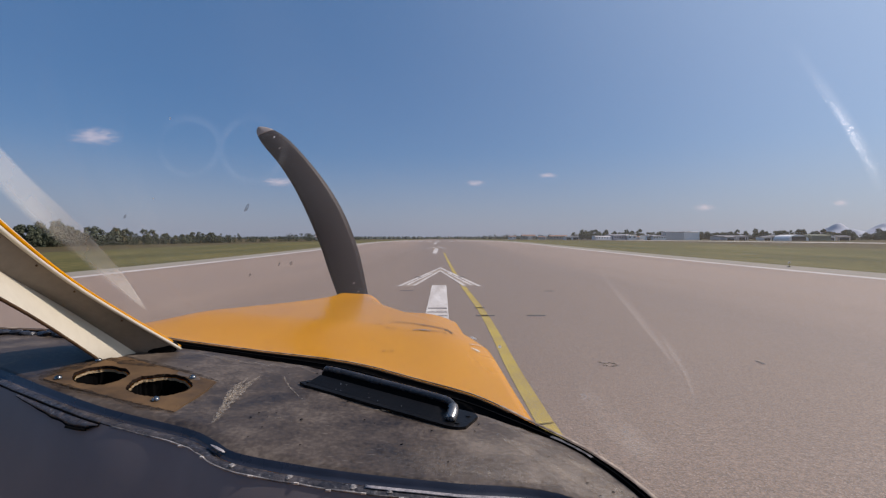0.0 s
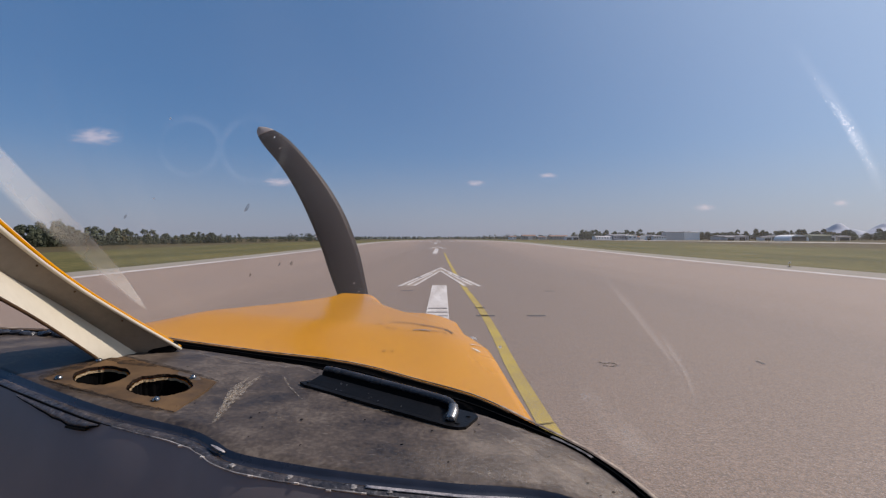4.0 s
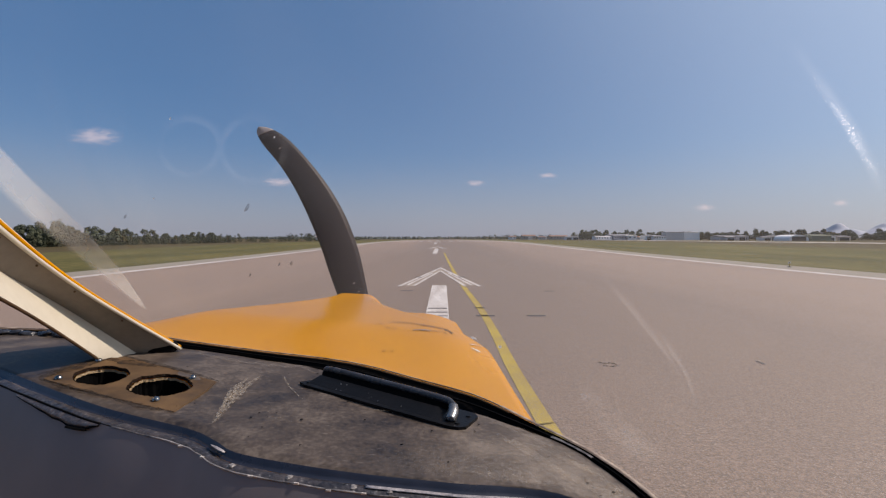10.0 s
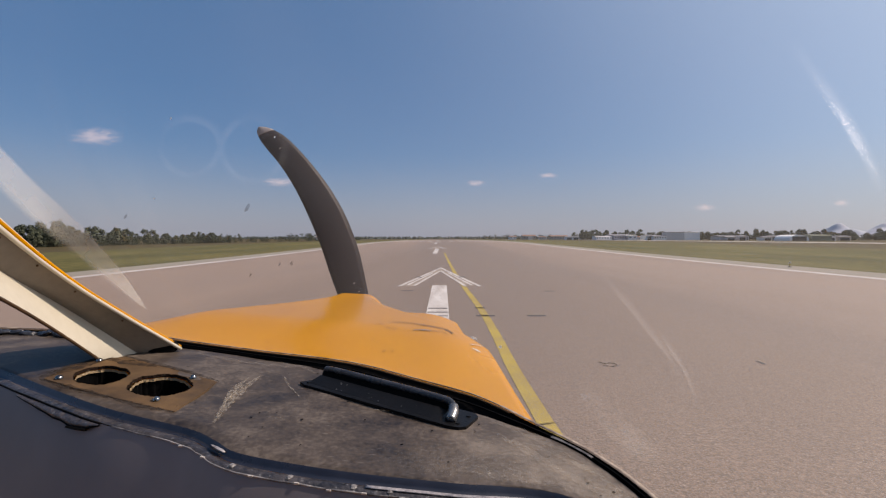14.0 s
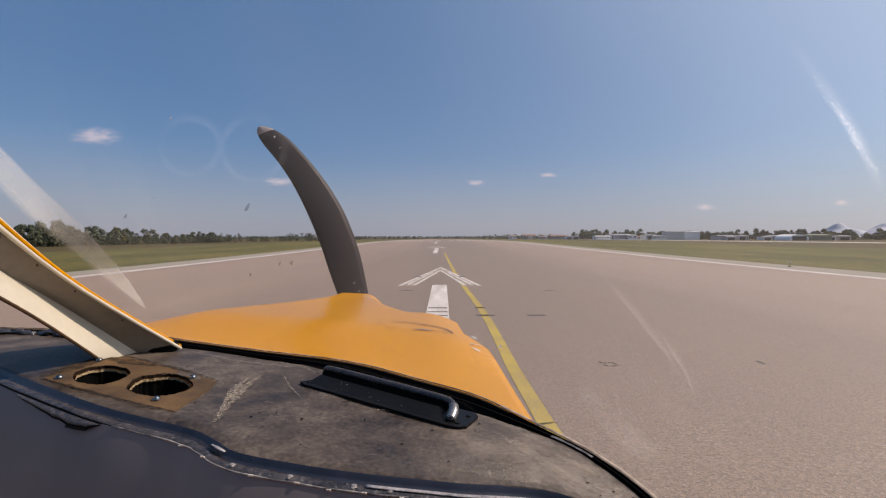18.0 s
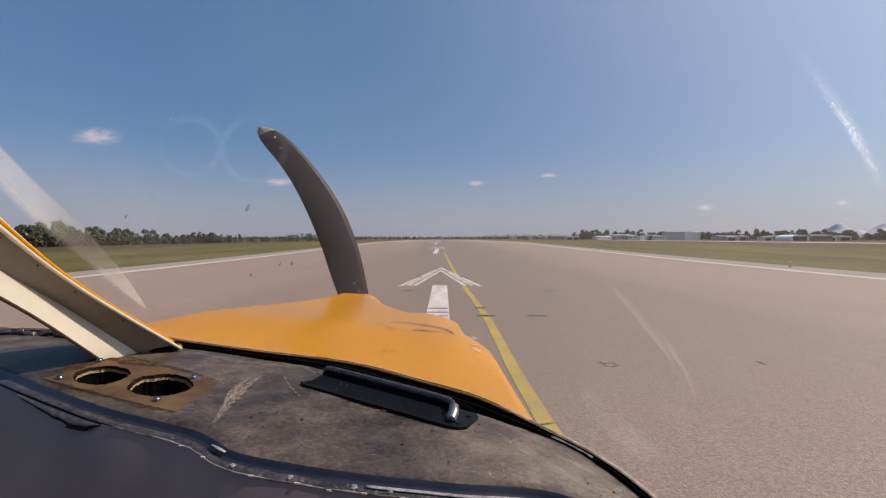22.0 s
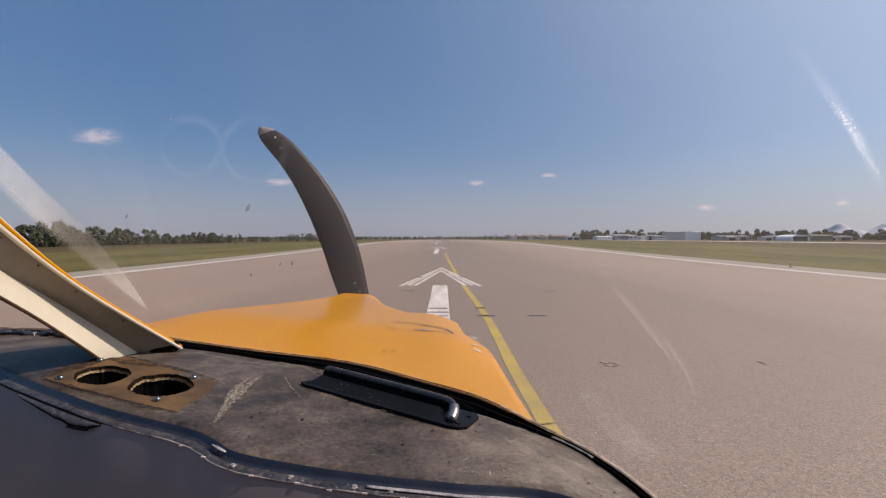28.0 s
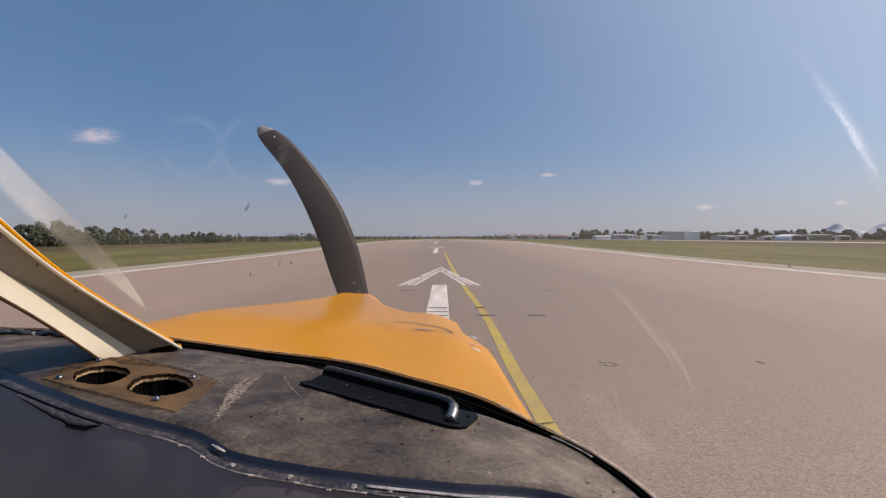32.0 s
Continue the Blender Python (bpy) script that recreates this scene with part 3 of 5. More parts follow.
def arrow(x, y):
    """A white arrow before the threshold: a chevron head in two strokes a side and a broad shaft."""
    for sgn in (-1, 1):
        paint("trim_arrow", [(x, y + 11.8), (x, y + 8.3), (x + sgn * 1.04, y), (x + sgn * 1.80, y)], FADED_LINE, "faded white paint of an arrow head on the runway")
        for a0, a1, b0, b1, k0, k1 in ((11.8, 10.9, 1.80, 1.62, 0.0, 1.0), (10.6, 10.1, 1.52, 1.40, 0.30, 0.95), (9.3, 8.3, 1.20, 1.04, 0.02, 0.97)):
            outer, inner = Vector((x, y + a0)), Vector((x, y + a1))
            o_end, i_end = Vector((x + sgn * b0, y)), Vector((x + sgn * b1, y))
            paint("trim_arrow", [tuple(outer.lerp(o_end, k0)), tuple(inner.lerp(i_end, k0)), tuple(inner.lerp(i_end, k1)), tuple(outer.lerp(o_end, k1))], WHITE_LINE,
                  "worn white painted stroke of an arrow head on the runway", 0.016)
        paint("trim_joint", [(x + sgn * 0.98, y + 4.6), (x + sgn * 1.30, y + 4.6), (x + sgn * 1.30, y + 4.1), (x + sgn * 0.98, y + 4.1)], RUBBER_MARK, "dark joint across the painted arrow", 0.020)
    for down, thick in ((5.8, 0.16), (6.5, 0.12), (7.1, 0.10)):
        paint("trim_joint", [(x - 0.28, y - down), (x + 0.28, y - down), (x + 0.28, y - down - thick), (x - 0.28, y - down - thick)], RUBBER_MARK, "dark joint across the painted shaft", 0.016)
    paint("trim_shaft", [(x - 0.31, y + 0.4), (x + 0.31, y + 0.4), (x + 0.31, y - 19.0), (x - 0.31, y - 19.0)], WHITE_LINE, "white painted arrow shaft on the runway")


arrow(-0.15, 18.7)
arrow(-1.0, 74.0)
arrow(-1.9, 128.0)
for k in range(12):
    x = -19.0 + k * 3.3 + (1.6 if k > 5 else 0)
    paint("trim_threshold", [(x, 150), (x + 1.7, 150), (x + 1.7, 182), (x, 182)], WHITE_LINE, "white painted threshold bar across the runway")
for x, y, w in ((-1.4, 17.1, 0.5), (1.12, 11.6, 0.5), (2.46, 11.6, 0.5), (-3.2, 17.2, 0.4), (4.1, 17.0, 0.4), (1.08, 12.9, 0.30), (5.2, 7.2, 0.06)):
    paint("trim_patch", [(x - w / 2, y - 0.1), (x + w / 2, y - 0.1), (x + w / 2, y + 0.1), (x - w / 2, y + 0.1)], RUBBER_MARK, "small dark patch in the runway surface")


def edge_light(x, y):
    """A small runway edge light: base, stem and glass dome."""
    root = new("runway_light")
    root.location = (x, y, land(x, y))
    tagged(root, "small runway edge light on a short stem beside the runway", "runway light", "runway edge lights")
    bpy.context.view_layer.update()
    z = land(x, y)
    for nm, r0, r1, z0, z1, material in (("base", 0.13, 0.11, 0.0, 0.05, RUBBER_MARK), ("stem", 0.025, 0.025, 0.05, 0.26, YELLOW_LINE), ("dome", 0.07, 0.05, 0.26, 0.38, WHITE_LINE)):
        bm = bmesh.new()
        bmesh.ops.create_cone(bm, cap_ends=True, segments=12, radius1=r0, radius2=r1, depth=z1 - z0)
        bmesh.ops.transform(bm, matrix=Matrix.Translation((x, y, z + (z0 + z1) / 2)), verts=bm.verts)
        part(nm, bm, material, root)


for k in range(5):
    edge_light(24.3, 31 + 60 * k)
    edge_light(-21.2, 85 + 60 * k)
for k in range(3):
    edge_light(-21.2, -35 - 60 * k)


def ground_crack(pts, width, seed):
    """A thin jagged crack in the runway surface."""
    rr = random.Random(seed)
    line = smoothline([(x, y, 0) for x, y in pts], 40)
    bm = bmesh.new()
    rows = []
    for p in line:
        x, y = p.x + rr.uniform(-0.03, 0.03), p.y + rr.uniform(-0.03, 0.03)
        w = width * rr.uniform(0.3, 1.2)
        rows.append((bm.verts.new((x - w / 2, y - w / 2, land(x, y) + 0.011)), bm.verts.new((x + w / 2, y + w / 2, land(x, y) + 0.011))))
    for a, b in zip(rows, rows[1:]):
        bm.faces.new((a[0], a[1], b[1], b[0]))
    tagged(part("trim_crack", bm, CRACK_DARK, None), "thin dark crack in the runway surface", "crack", kind="structure")


ground_crack([(2.88, -12.5), (2.96, -12.9), (2.94, -13.4), (2.89, -13.8), (2.98, -14.1)], 0.019, 3)
ground_crack([(3.05, -9.05), (3.01, -9.95), (3.00, -10.60), (3.02, -11.10)], 0.020, 4)
ground_crack([(2.55, 7.25), (2.62, 7.18), (2.72, 7.20), (2.80, 7.12)], 0.016, 9)
ground_crack([(2.58, 7.05), (2.70, 7.00), (2.78, 7.04)], 0.014, 10)

# ---- the aircraft ----
aircraft = new("light_aircraft")
aircraft.location = (-0.3, 0.6, 0)
tagged(aircraft, "orange light aircraft with worn black glareshield, standing on the runway", "aircraft")


def D(x, y, h=0.0):
    """A point of the glareshield's plane, h above it."""
    return Vector((x, y, EYE - 0.245 - 0.075 * x + h))


# control points of the glareshield's front edge (along the windscreen) and of the padded rear edge
FRONT = smoothline([(-0.98, 0.80, 0), (-0.84, 0.838, 0), (-0.625, 0.860, 0), (-0.508, 0.838, 0), (-0.312, 0.797, 0), (-0.19, 0.758, 0), (-0.075, 0.692, 0),
                    (0.052, 0.616, 0), (0.14, 0.553, 0), (0.178, 0.495, 0), (0.200, 0.425, 0), (0.212, 0.33, 0)], 80)
REAR = smoothline([(-0.90, 0.755, 0), (-0.672, 0.660, 0), (-0.527, 0.594, 0), (-0.415, 0.547, 0), (-0.300, 0.512, 0), (-0.258, 0.490, 0), (-0.222, 0.466, 0),
                   (-0.160, 0.452, 0), (-0.082, 0.442, 0), (0.009, 0.437, 0), (0.121, 0.429, 0), (0.205, 0.33, 0)], 80)


def dash_height(x, y):
    """Slight sag and waves of the old covering."""
    return 0.003 * noise.noise(Vector((x * 9, y * 9, 0.3))) + 0.0012 * noise.noise(Vector((x * 34, y * 34, 1.7)))


def dash_sheet(u, v):
    f, r = FRONT[u], REAR[u]
    p = f.lerp(r, v)
    return D(p.x, p.y, dash_height(p.x, p.y) - 0.005 * ease((v - 0.94) / 0.06))


def inside_hole(x, y, grow=1.0):
    for cx, cy, a, b in HOLES:
        c, s = math.cos(-HOLE_TURN), math.sin(-HOLE_TURN)
        u, w = (x - cx) * c - (y - cy) * s, (x - cx) * s + (y - cy) * c
        if (u / (a * grow)) ** 2 + (w / (b * grow)) ** 2 < 1:
            return True
    return False


HOLES = [(-0.513, 0.661, 0.046, 0.034), (-0.411, 0.639, 0.051, 0.039)]
HOLE_TURN = radians(137)
bm = grid_bm(dash_sheet, range(80), lin(0, 1, 40))
bmesh.ops.delete(bm, geom=[f for f in bm.faces if inside_hole(*f.calc_center_median().xy, 1.12)], context="FACES")
glareshield = part("glareshield", bm, DASH, aircraft, "scuffed black vinyl glareshield with pale wear marks", smooth=True)


def disc_with_holes(outline, holes, top, thick):
    """A plate over the glareshield with round holes through it."""
    bm = bmesh.new()
    loops = []
    for pts in [outline] + holes:
        vs = [bm.verts.new(D(x, y, top)) for x, y in pts]
        es = [bm.edges.new((vs[i], vs[(i + 1) % len(vs)])) for i in range(len(vs))]
        loops.append((vs, es))
    bmesh.ops.triangle_fill(bm, use_beauty=True, edges=bm.edges[:])
    ex = bmesh.ops.extrude_face_region(bm, geom=bm.faces[:])
    bmesh.ops.translate(bm, vec=(0, 0, -thick), verts=[g for g in ex["geom"] if isinstance(g, bmesh.types.BMVert)])
    bmesh.ops.recalc_face_normals(bm, faces=bm.faces)
    return bm


def hole_loop(cx, cy, a, b, n=72, ragged=0.0):
    out = []
    for i in range(n):
        t = 2 * math.pi * i / n
        k = 1 + ragged * (0.6 * noise.noise(Vector((math.cos(t) * 2, math.sin(t) * 2, cx * 20))) + 0.4 * noise.noise(Vector((math.cos(t) * 9, math.sin(t) * 9, cx * 20))))
        u, w = a * k * math.cos(t), b * k * math.sin(t)
        out.append((cx + u * math.cos(HOLE_TURN) - w * math.sin(HOLE_TURN), cy + u * math.sin(HOLE_TURN) + w * math.cos(HOLE_TURN)))
    return out


PLATE_LINE = [(-0.572, 0.630), (-0.584, 0.690), (-0.578, 0.735), (-0.540, 0.752), (-0.440, 0.712), (-0.344, 0.668), (-0.340, 0.640), (-0.338, 0.552), (-0.400, 0.570), (-0.505, 0.604)]
bm = disc_with_holes(PLATE_LINE, [hole_loop(*h, ragged=0.15) for h in HOLES], 0.0012, 0.003)
plate = part("mounting_plate", bm, PLATE, glareshield, "brown fibreboard plate with two ragged round holes")
for h in HOLES:
    loop = [D(x, y) for x, y in hole_loop(h[0], h[1], h[2] * 0.99, h[3] * 0.99, ragged=0.15)]
    n = len(loop)
    for name, z0, z1, material, label in (("hole_edge", 0.0018, -0.0030, DARK_RIM, "dark edge of a cut hole"), ("hole_rim", -0.0030, -0.0068, CUT_EDGE, "pale ragged cut edge of a round hole"),
                                          ("hole_cup", -0.0068, -0.20, VOID, "dark inside of a round hole")):
        bm = bmesh.new()
        grow = 0.93 if name == "hole_rim" else 1.0
        cen = D(h[0], h[1])
        tops = [bm.verts.new(cen + (p - cen) * grow + Vector((0, 0, z0 + 0.0016 * noise.noise(p * 60)))) for p in loop]
        lows = [bm.verts.new(cen + (p - cen) * grow + Vector((0, 0, z1 + 0.0016 * noise.noise(p * 60)))) for p in loop]
        for i in range(n):
            bm.faces.new((tops[i], tops[(i + 1) % n], lows[(i + 1) % n], lows[i]))
        if name == "hole_cup":
            bm.faces.new(lows)
        part(name, bm, material, glareshield, label)


def screw(x, y, r=0.0050, h=0.0025):
    """A dome-headed screw with a slot."""
    bm = bmesh.new()
    bmesh.ops.create_uvsphere(bm, u_segments=12, v_segments=8, radius=r)
    bmesh.ops.delete(bm, geom=[v for v in bm.verts if v.co.z < -0.1 * r], context="VERTS")
    bmesh.ops.transform(bm, matrix=Matrix.Translation(D(x, y, h)) @ Matrix.Diagonal((1, 1, 0.9, 1)), verts=bm.verts)
    part("screw", bm, SCREW, glareshield, "domed steel screw head", smooth=True)


for x, y in ((-0.563, 0.721), (-0.552, 0.632), (-0.383, 0.674), (-0.380, 0.582)):
    screw(x, y)

# padded roll along the rear edge, a bead below it, and the panel that drops from it
def below(u, out, drop):
    """A point off the rear edge: out towards the seats, drop below the glareshield."""
    p = REAR[u]
    way = (REAR[min(u + 1, 79)] - REAR[max(u - 1, 0)]).normalized()
    return D(p.x + way.y * out, p.y - way.x * out, -drop)


GROOVE = [(-0.0015, 0.0), (0.0005, 0.0022), (0.0018, 0.0048), (0.0035, 0.0068), (0.0058, 0.0076)]
LEDGE = [(0.0058, 0.0076), (0.0075, 0.0070), (0.0105, 0.0068), (0.0135, 0.0074), (0.0158, 0.0092)]
part("edge_groove", grid_bm(lambda u, v: below(u, *GROOVE[v]), range(80), range(5)), ROLL, aircraft, "dark navy groove along the padded edge", smooth=True)
part("edge_ledge", grid_bm(lambda u, v: below(u, LEDGE[v][0] + 0.0004 * math.sin(u * 0.8), LEDGE[v][1] + 0.0005 * noise.noise(Vector((u * 0.5, v, 0)))), range(80), range(5)), LEDGE_TRIM,
     aircraft, "worn glossy dark trim ledge", smooth=True)
chip_line = [below(i, 0.0162 + 0.0003 * math.sin(i * 0.7), 0.0096 + 0.0003 * math.sin(i * 1.3)) for i in range(80)]
# metal strip on the ledge, with its reflected sheen put into the pale colour
part("trim_sheen_strip", sweep([below(i, 0.0098, 0.0058) for i in range(80) if -0.085 < REAR[i].x < 0.15], ring(0.0026, 8, 0.3)), PALE_SHEEN, aircraft, "pale metal strip on the trim ledge, its sheen painted in", smooth=True)
part("edge_bead", sweep([p for p, q in zip(chip_line, REAR) if q.x > -0.405], ring(0.0009, 6)), TRIM_EDGE, aircraft, "chipped pale bead along the padded edge", smooth=True)
# the highlight on the kink, built as a flat pale blob
kink = [i for i in range(80) if -0.256 < REAR[i].x < -0.228]
bm = bmesh.new()
bmesh.ops.create_uvsphere(bm, u_segments=16, v_segments=10, radius=1.0)
for v in bm.verts:
    v.co *= 1 + 0.25 * noise.noise(v.co * 1.6)
kink_way = (REAR[kink[-1]] - REAR[kink[0]]).normalized()
bmesh.ops.transform(bm, matrix=Matrix.Translation(below(kink[len(kink) // 2] - 1, 0.0018, 0.0034)) @ kink_way.to_track_quat("X", "Z").to_matrix().to_4x4() @ pose(0, 0, 0, -35) @ Matrix.Diagonal((0.0150, 0.0050, 0.0016, 1)), verts=bm.verts)
part("kink_highlight", bm, PALE_SHEEN, aircraft, "pale blob painted as the highlight on a kink of the padded edge", smooth=True)
# thin shadow between ledge and torn trim, laid in as a black strip
part("gap_shade_strip", sweep([p for p, q in zip(chip_line, REAR) if q.x < -0.395], ring(0.0012, 6)), GASKET, aircraft, "black strip painted as the shade where the trim has come away", smooth=True)


def panel_sheet(u, v):
    return below(u, 0.0160 + 0.15 * v, 0.0102 + 0.50 * v ** 1.15)


part("instrument_panel", grid_bm(panel_sheet, range(80), lin(0, 1, 14)), PANEL, aircraft, "dark blue-black panel below the glareshield", smooth=True)

# defroster scoop: plate, sloped face, dark slot, rounded lip
SC = Matrix.Translation(D(-0.224, 0.680, 0.002)) @ Matrix(((0.890, 0.454, 0, 0), (-0.454, 0.890, 0, 0), (-0.067, -0.034, 1, 0), (0, 0, 0, 1)))
bm = bmesh.new()
outline = [(0.0, 0.004), (0.014, -0.001), (0.26, 0.0), (0.272, 0.004), (0.279, 0.012), (0.279, 0.052), (0.272, 0.06), (0.02, 0.06), (0.006, 0.016)]
bm.faces.new([bm.verts.new((x, y, 0.003)) for x, y in outline])
ex = bmesh.ops.extrude_face_region(bm, geom=bm.faces[:])
bmesh.ops.translate(bm, vec=(0, 0, -0.004), verts=[g for g in ex["geom"] if isinstance(g, bmesh.types.BMVert)])
bmesh.ops.recalc_face_normals(bm, faces=bm.faces)
bmesh.ops.transform(bm, matrix=SC, verts=bm.verts)
scoop = part("defroster_vent", bm, BLACK_METAL, aircraft, "black enamelled defroster vent plate with a rounded scoop")


def scoop_face(u, v):
    end = ease((u - 0.222) / 0.022)
    return SC @ Vector((u + 0.004 * v * (1 - end), 0.008 + 0.025 * v + 0.010 * end * v, 0.003 + (0.007 - 0.001 * end) * v))


part("scoop_face", grid_bm(scoop_face, lin(0.012, 0.242, 30), lin(0, 1, 5)), BLACK_METAL, scoop, smooth=True)
lip = [SC @ Vector(p) for p in smoothline([(0.012, 0.046, 0.002), (0.016, 0.046, 0.014), (0.028, 0.045, 0.0180), (0.10, 0.045, 0.0185), (0.17, 0.045, 0.0185),
                                           (0.226, 0.044, 0.0180), (0.244, 0.040, 0.0170), (0.253, 0.028, 0.011), (0.255, 0.013, 0.003)], 48)]
part("scoop_lip", sweep(lip, ring(0.0050, 12)), LIP_METAL, scoop, "glossy rounded lip of the vent", smooth=True)
part("scoop_end", sweep(lip[-10:-1], ring(0.0074, 12)), WORN_ENAMEL, scoop, "bright worn end of the vent lip", smooth=True)
# a black sheet stands for the shade inside the slot
part("slot", grid_bm(lambda u, v: SC @ Vector((u, 0.0340 + 0.0075 * v, 0.0085 + 0.0075 * v)), lin(0.016, 0.244, 12), lin(0, 1, 4)), VOID, scoop, "dark vent slot")
for u, v in ((0.266, 0.014), (0.268, 0.044), (0.012, 0.010)):
    q = SC @ Vector((u, v, 0.003))
    bm = bmesh.new()
    bmesh.ops.create_cone(bm, cap_ends=True, segments=12, radius1=0.0042, radius2=0.003, depth=0.003)
    bmesh.ops.transform(bm, matrix=Matrix.Translation(q), verts=bm.verts)
    part("screw", bm, BLACK_METAL, scoop)

fleck = random.Random(21)
for k in range(11):
    q = scoop_face(fleck.uniform(0.03, 0.22), fleck.uniform(0.1, 0.9))
    bm = bmesh.new()
    bmesh.ops.create_icosphere(bm, subdivisions=1, radius=1.0)
    bmesh.ops.transform(bm, matrix=Matrix.Translation(q) @ pose(0, 0, 0, 0, 0, k * 40) @ Matrix.Diagonal((fleck.uniform(0.0006, 0.0014), fleck.uniform(0.0005, 0.0009), 0.0006, 1)), verts=bm.verts)
    part("paint_fleck", bm, WORN_ENAMEL, scoop, "pale fleck worn into the black enamel")

# windscreen seal along the front edge, with a thin metal strip
OUTER = []
for i, p in enumerate(FRONT):
    way = (FRONT[min(i + 1, 79)] - FRONT[max(i - 1, 0)]).normalized()
    wide = 0.034 + 0.026 * ease((p.x + 0.38) / 0.25) - 0.050 * ease((p.x - 0.00) / 0.16)
    OUTER.append(p + Vector((-way.y, way.x, 0)) * wide)


def seal_sheet(u, v):
    p = FRONT[u].lerp(OUTER[u], v)
    return D(p.x, p.y, 0.001 - 0.022 * math.sin(math.pi * v) + 0.001 * v)


part("windscreen_seal", grid_bm(seal_sheet, range(80), lin(0, 1, 7)), GASKET, aircraft, "black rubber windscreen seal", smooth=True)
part("seal_strip", sweep([D(p.x, p.y, 0.0040) for p in OUTER], ring(0.0012, 6)), EDGE_STRIP, aircraft, "thin worn metal strip along the windscreen", smooth=True)
part("seal_strip", sweep([D(p.x, p.y, 0.0046) for p in OUTER if p.x > 0.085], ring(0.0026, 8, 0.25)), EDGE_STRIP, aircraft, "thin worn metal strip along the windscreen", smooth=True)
part("seal_channel", sweep([D(p.x, p.y, 0.0020) for p in [a.lerp(b, 0.9) for a, b in zip(FRONT, OUTER)] if p.x < 0.10], ring(0.0013, 6)), CRACK, aircraft, "dark brown edge of the seal channel", smooth=True)
def worn_seal(u, v):
    p = FRONT[u].lerp(OUTER[u], v)
    return D(p.x, p.y, 0.0022 + 0.0010 * noise.noise(Vector((u * 0.9, v * 4, 0))))


part("seal_wear", grid_bm(worn_seal, [i for i, p in enumerate(FRONT) if 0.132 < p.x < 0.172], lin(0.12, 0.55, 6)), WORN_SEAL, aircraft, "silvery worn stretch of the seal", smooth=True)
part("seal_lip", sweep([D(p.x, p.y, 0.0005) for p in [a.lerp(b, 0.5) for a, b in zip(FRONT, OUTER)]], ring(0.0014, 6)), GASKET, aircraft, smooth=True)

# crumpled sealant where the seal runs behind the post
lump = random.Random(5)
for k in range(9):
    bm = bmesh.new()
    bmesh.ops.create_icosphere(bm, subdivisions=3, radius=1.0)
    for v in bm.verts:
        v.co *= 1 + 0.45 * noise.noise(v.co * 1.8 + Vector((k * 7, 0, 0)))
    x = -0.87 + 0.025 * k
    bmesh.ops.transform(bm, matrix=Matrix.Translation(D(x, 0.842 + 0.012 * (k / 8) + lump.uniform(-0.006, 0.004), 0.003)) @ pose(0, 0, 0, 0, lump.uniform(-10, 10), lump.uniform(-20, 20))
                         @ Matrix.Diagonal((lump.uniform(0.012, 0.022), lump.uniform(0.006, 0.010), lump.uniform(0.004, 0.009), 1)), verts=bm.verts)
    part("sealant_lump", bm, LIP_METAL, aircraft, "crumpled glossy black sealant", smooth=True)

# cowling: a central spine that narrows to the nose, cheeks beside it, sides below
XC = -0.30


def front_y(x):
    for a, b in zip(OUTER, OUTER[1:]):
        if a.x <= x <= b.x:
            return a.y + (b.y - a.y) * (x - a.x) / max(1e-6, b.x - a.x)
    return OUTER[-1].y if x > OUTER[-1].x else OUTER[0].y


def cowl_point(s, t):
    hw = 0.425 - 0.078 * t
    q = max(-1.0, min(1.0, s))
    over = abs(s) - abs(q)
    x = XC + q * hw
    y0 = front_y(min(x, 0.15))
    y = y0 + (1.52 - y0) * t
    w = 0.40 - 0.358 * ease((y - 0.90) / 0.62) ** 0.8
    cheek = -0.225 - 0.022 * ease(t * 1.6)
    spine = -0.196 + 0.005 * t
    d = abs(x - XC)
    z = cheek + (spine - cheek) * (1 - ease((d - w) / (0.088 + 0.05 * (1 - t))))
    z -= 0.05 * (x - XC)
    z -= (0.024 + 0.004 * t) * max(0.0, (abs(q) - 0.66) / 0.34) ** 2
    rear = -0.245 - 0.075 * x + 0.002
    z = rear + (z - rear) * ease(t / 0.35) if t < 0.35 else z
    if over > 0:
        z -= 0.62 * over
        x += math.copysign(0.05 * math.sin(min(1.0, over * 2) * math.pi / 2), s)
    return Vector((x, y, EYE + z))


svals = [-2.0, -1.6, -1.3, -1.12] + lin(-1.0, 1.0, 61) + [1.03, 1.08, 1.15, 1.3, 1.6, 2.0]
bm = grid_bm(cowl_point, svals, lin(0, 1, 40))
cowling = part("cowling", bm, ORANGE, aircraft, "glossy orange painted engine cowling", smooth=True)


def nose_point(s, t):
    p = cowl_point(s, 1.0)
    a = t * math.pi / 2
    hub = Vector((XC, 1.60, EYE - 0.42))
    return Vector((p.x + (hub.x - p.x) * (1 - math.cos(a)) * 0.75, p.y + 0.07 * math.sin(a), p.z + (hub.z - p.z) * (1 - math.cos(a)) * 0.75))


part("nose_bowl", grid_bm(nose_point, svals, lin(0, 1, 8)), ORANGE, aircraft, smooth=True)

# propeller at rest, one blade raised
HUB = Vector((-0.284, 1.66, EYE - 0.400))
bm = bmesh.new()
bmesh.ops.create_cone(bm, cap_ends=True, segments=28, radius1=0.11, radius2=0.10, depth=0.10)
bmesh.ops.bevel(bm, geom=bm.edges[:], offset=0.012, segments=2, affect="EDGES")
bmesh.ops.transform(bm, matrix=Matrix.Translation(HUB) @ pose(0, 0, 0, 90), verts=bm.verts)
propeller = part("propeller", bm, STEEL, aircraft, "two-bladed propeller at rest", smooth=False)


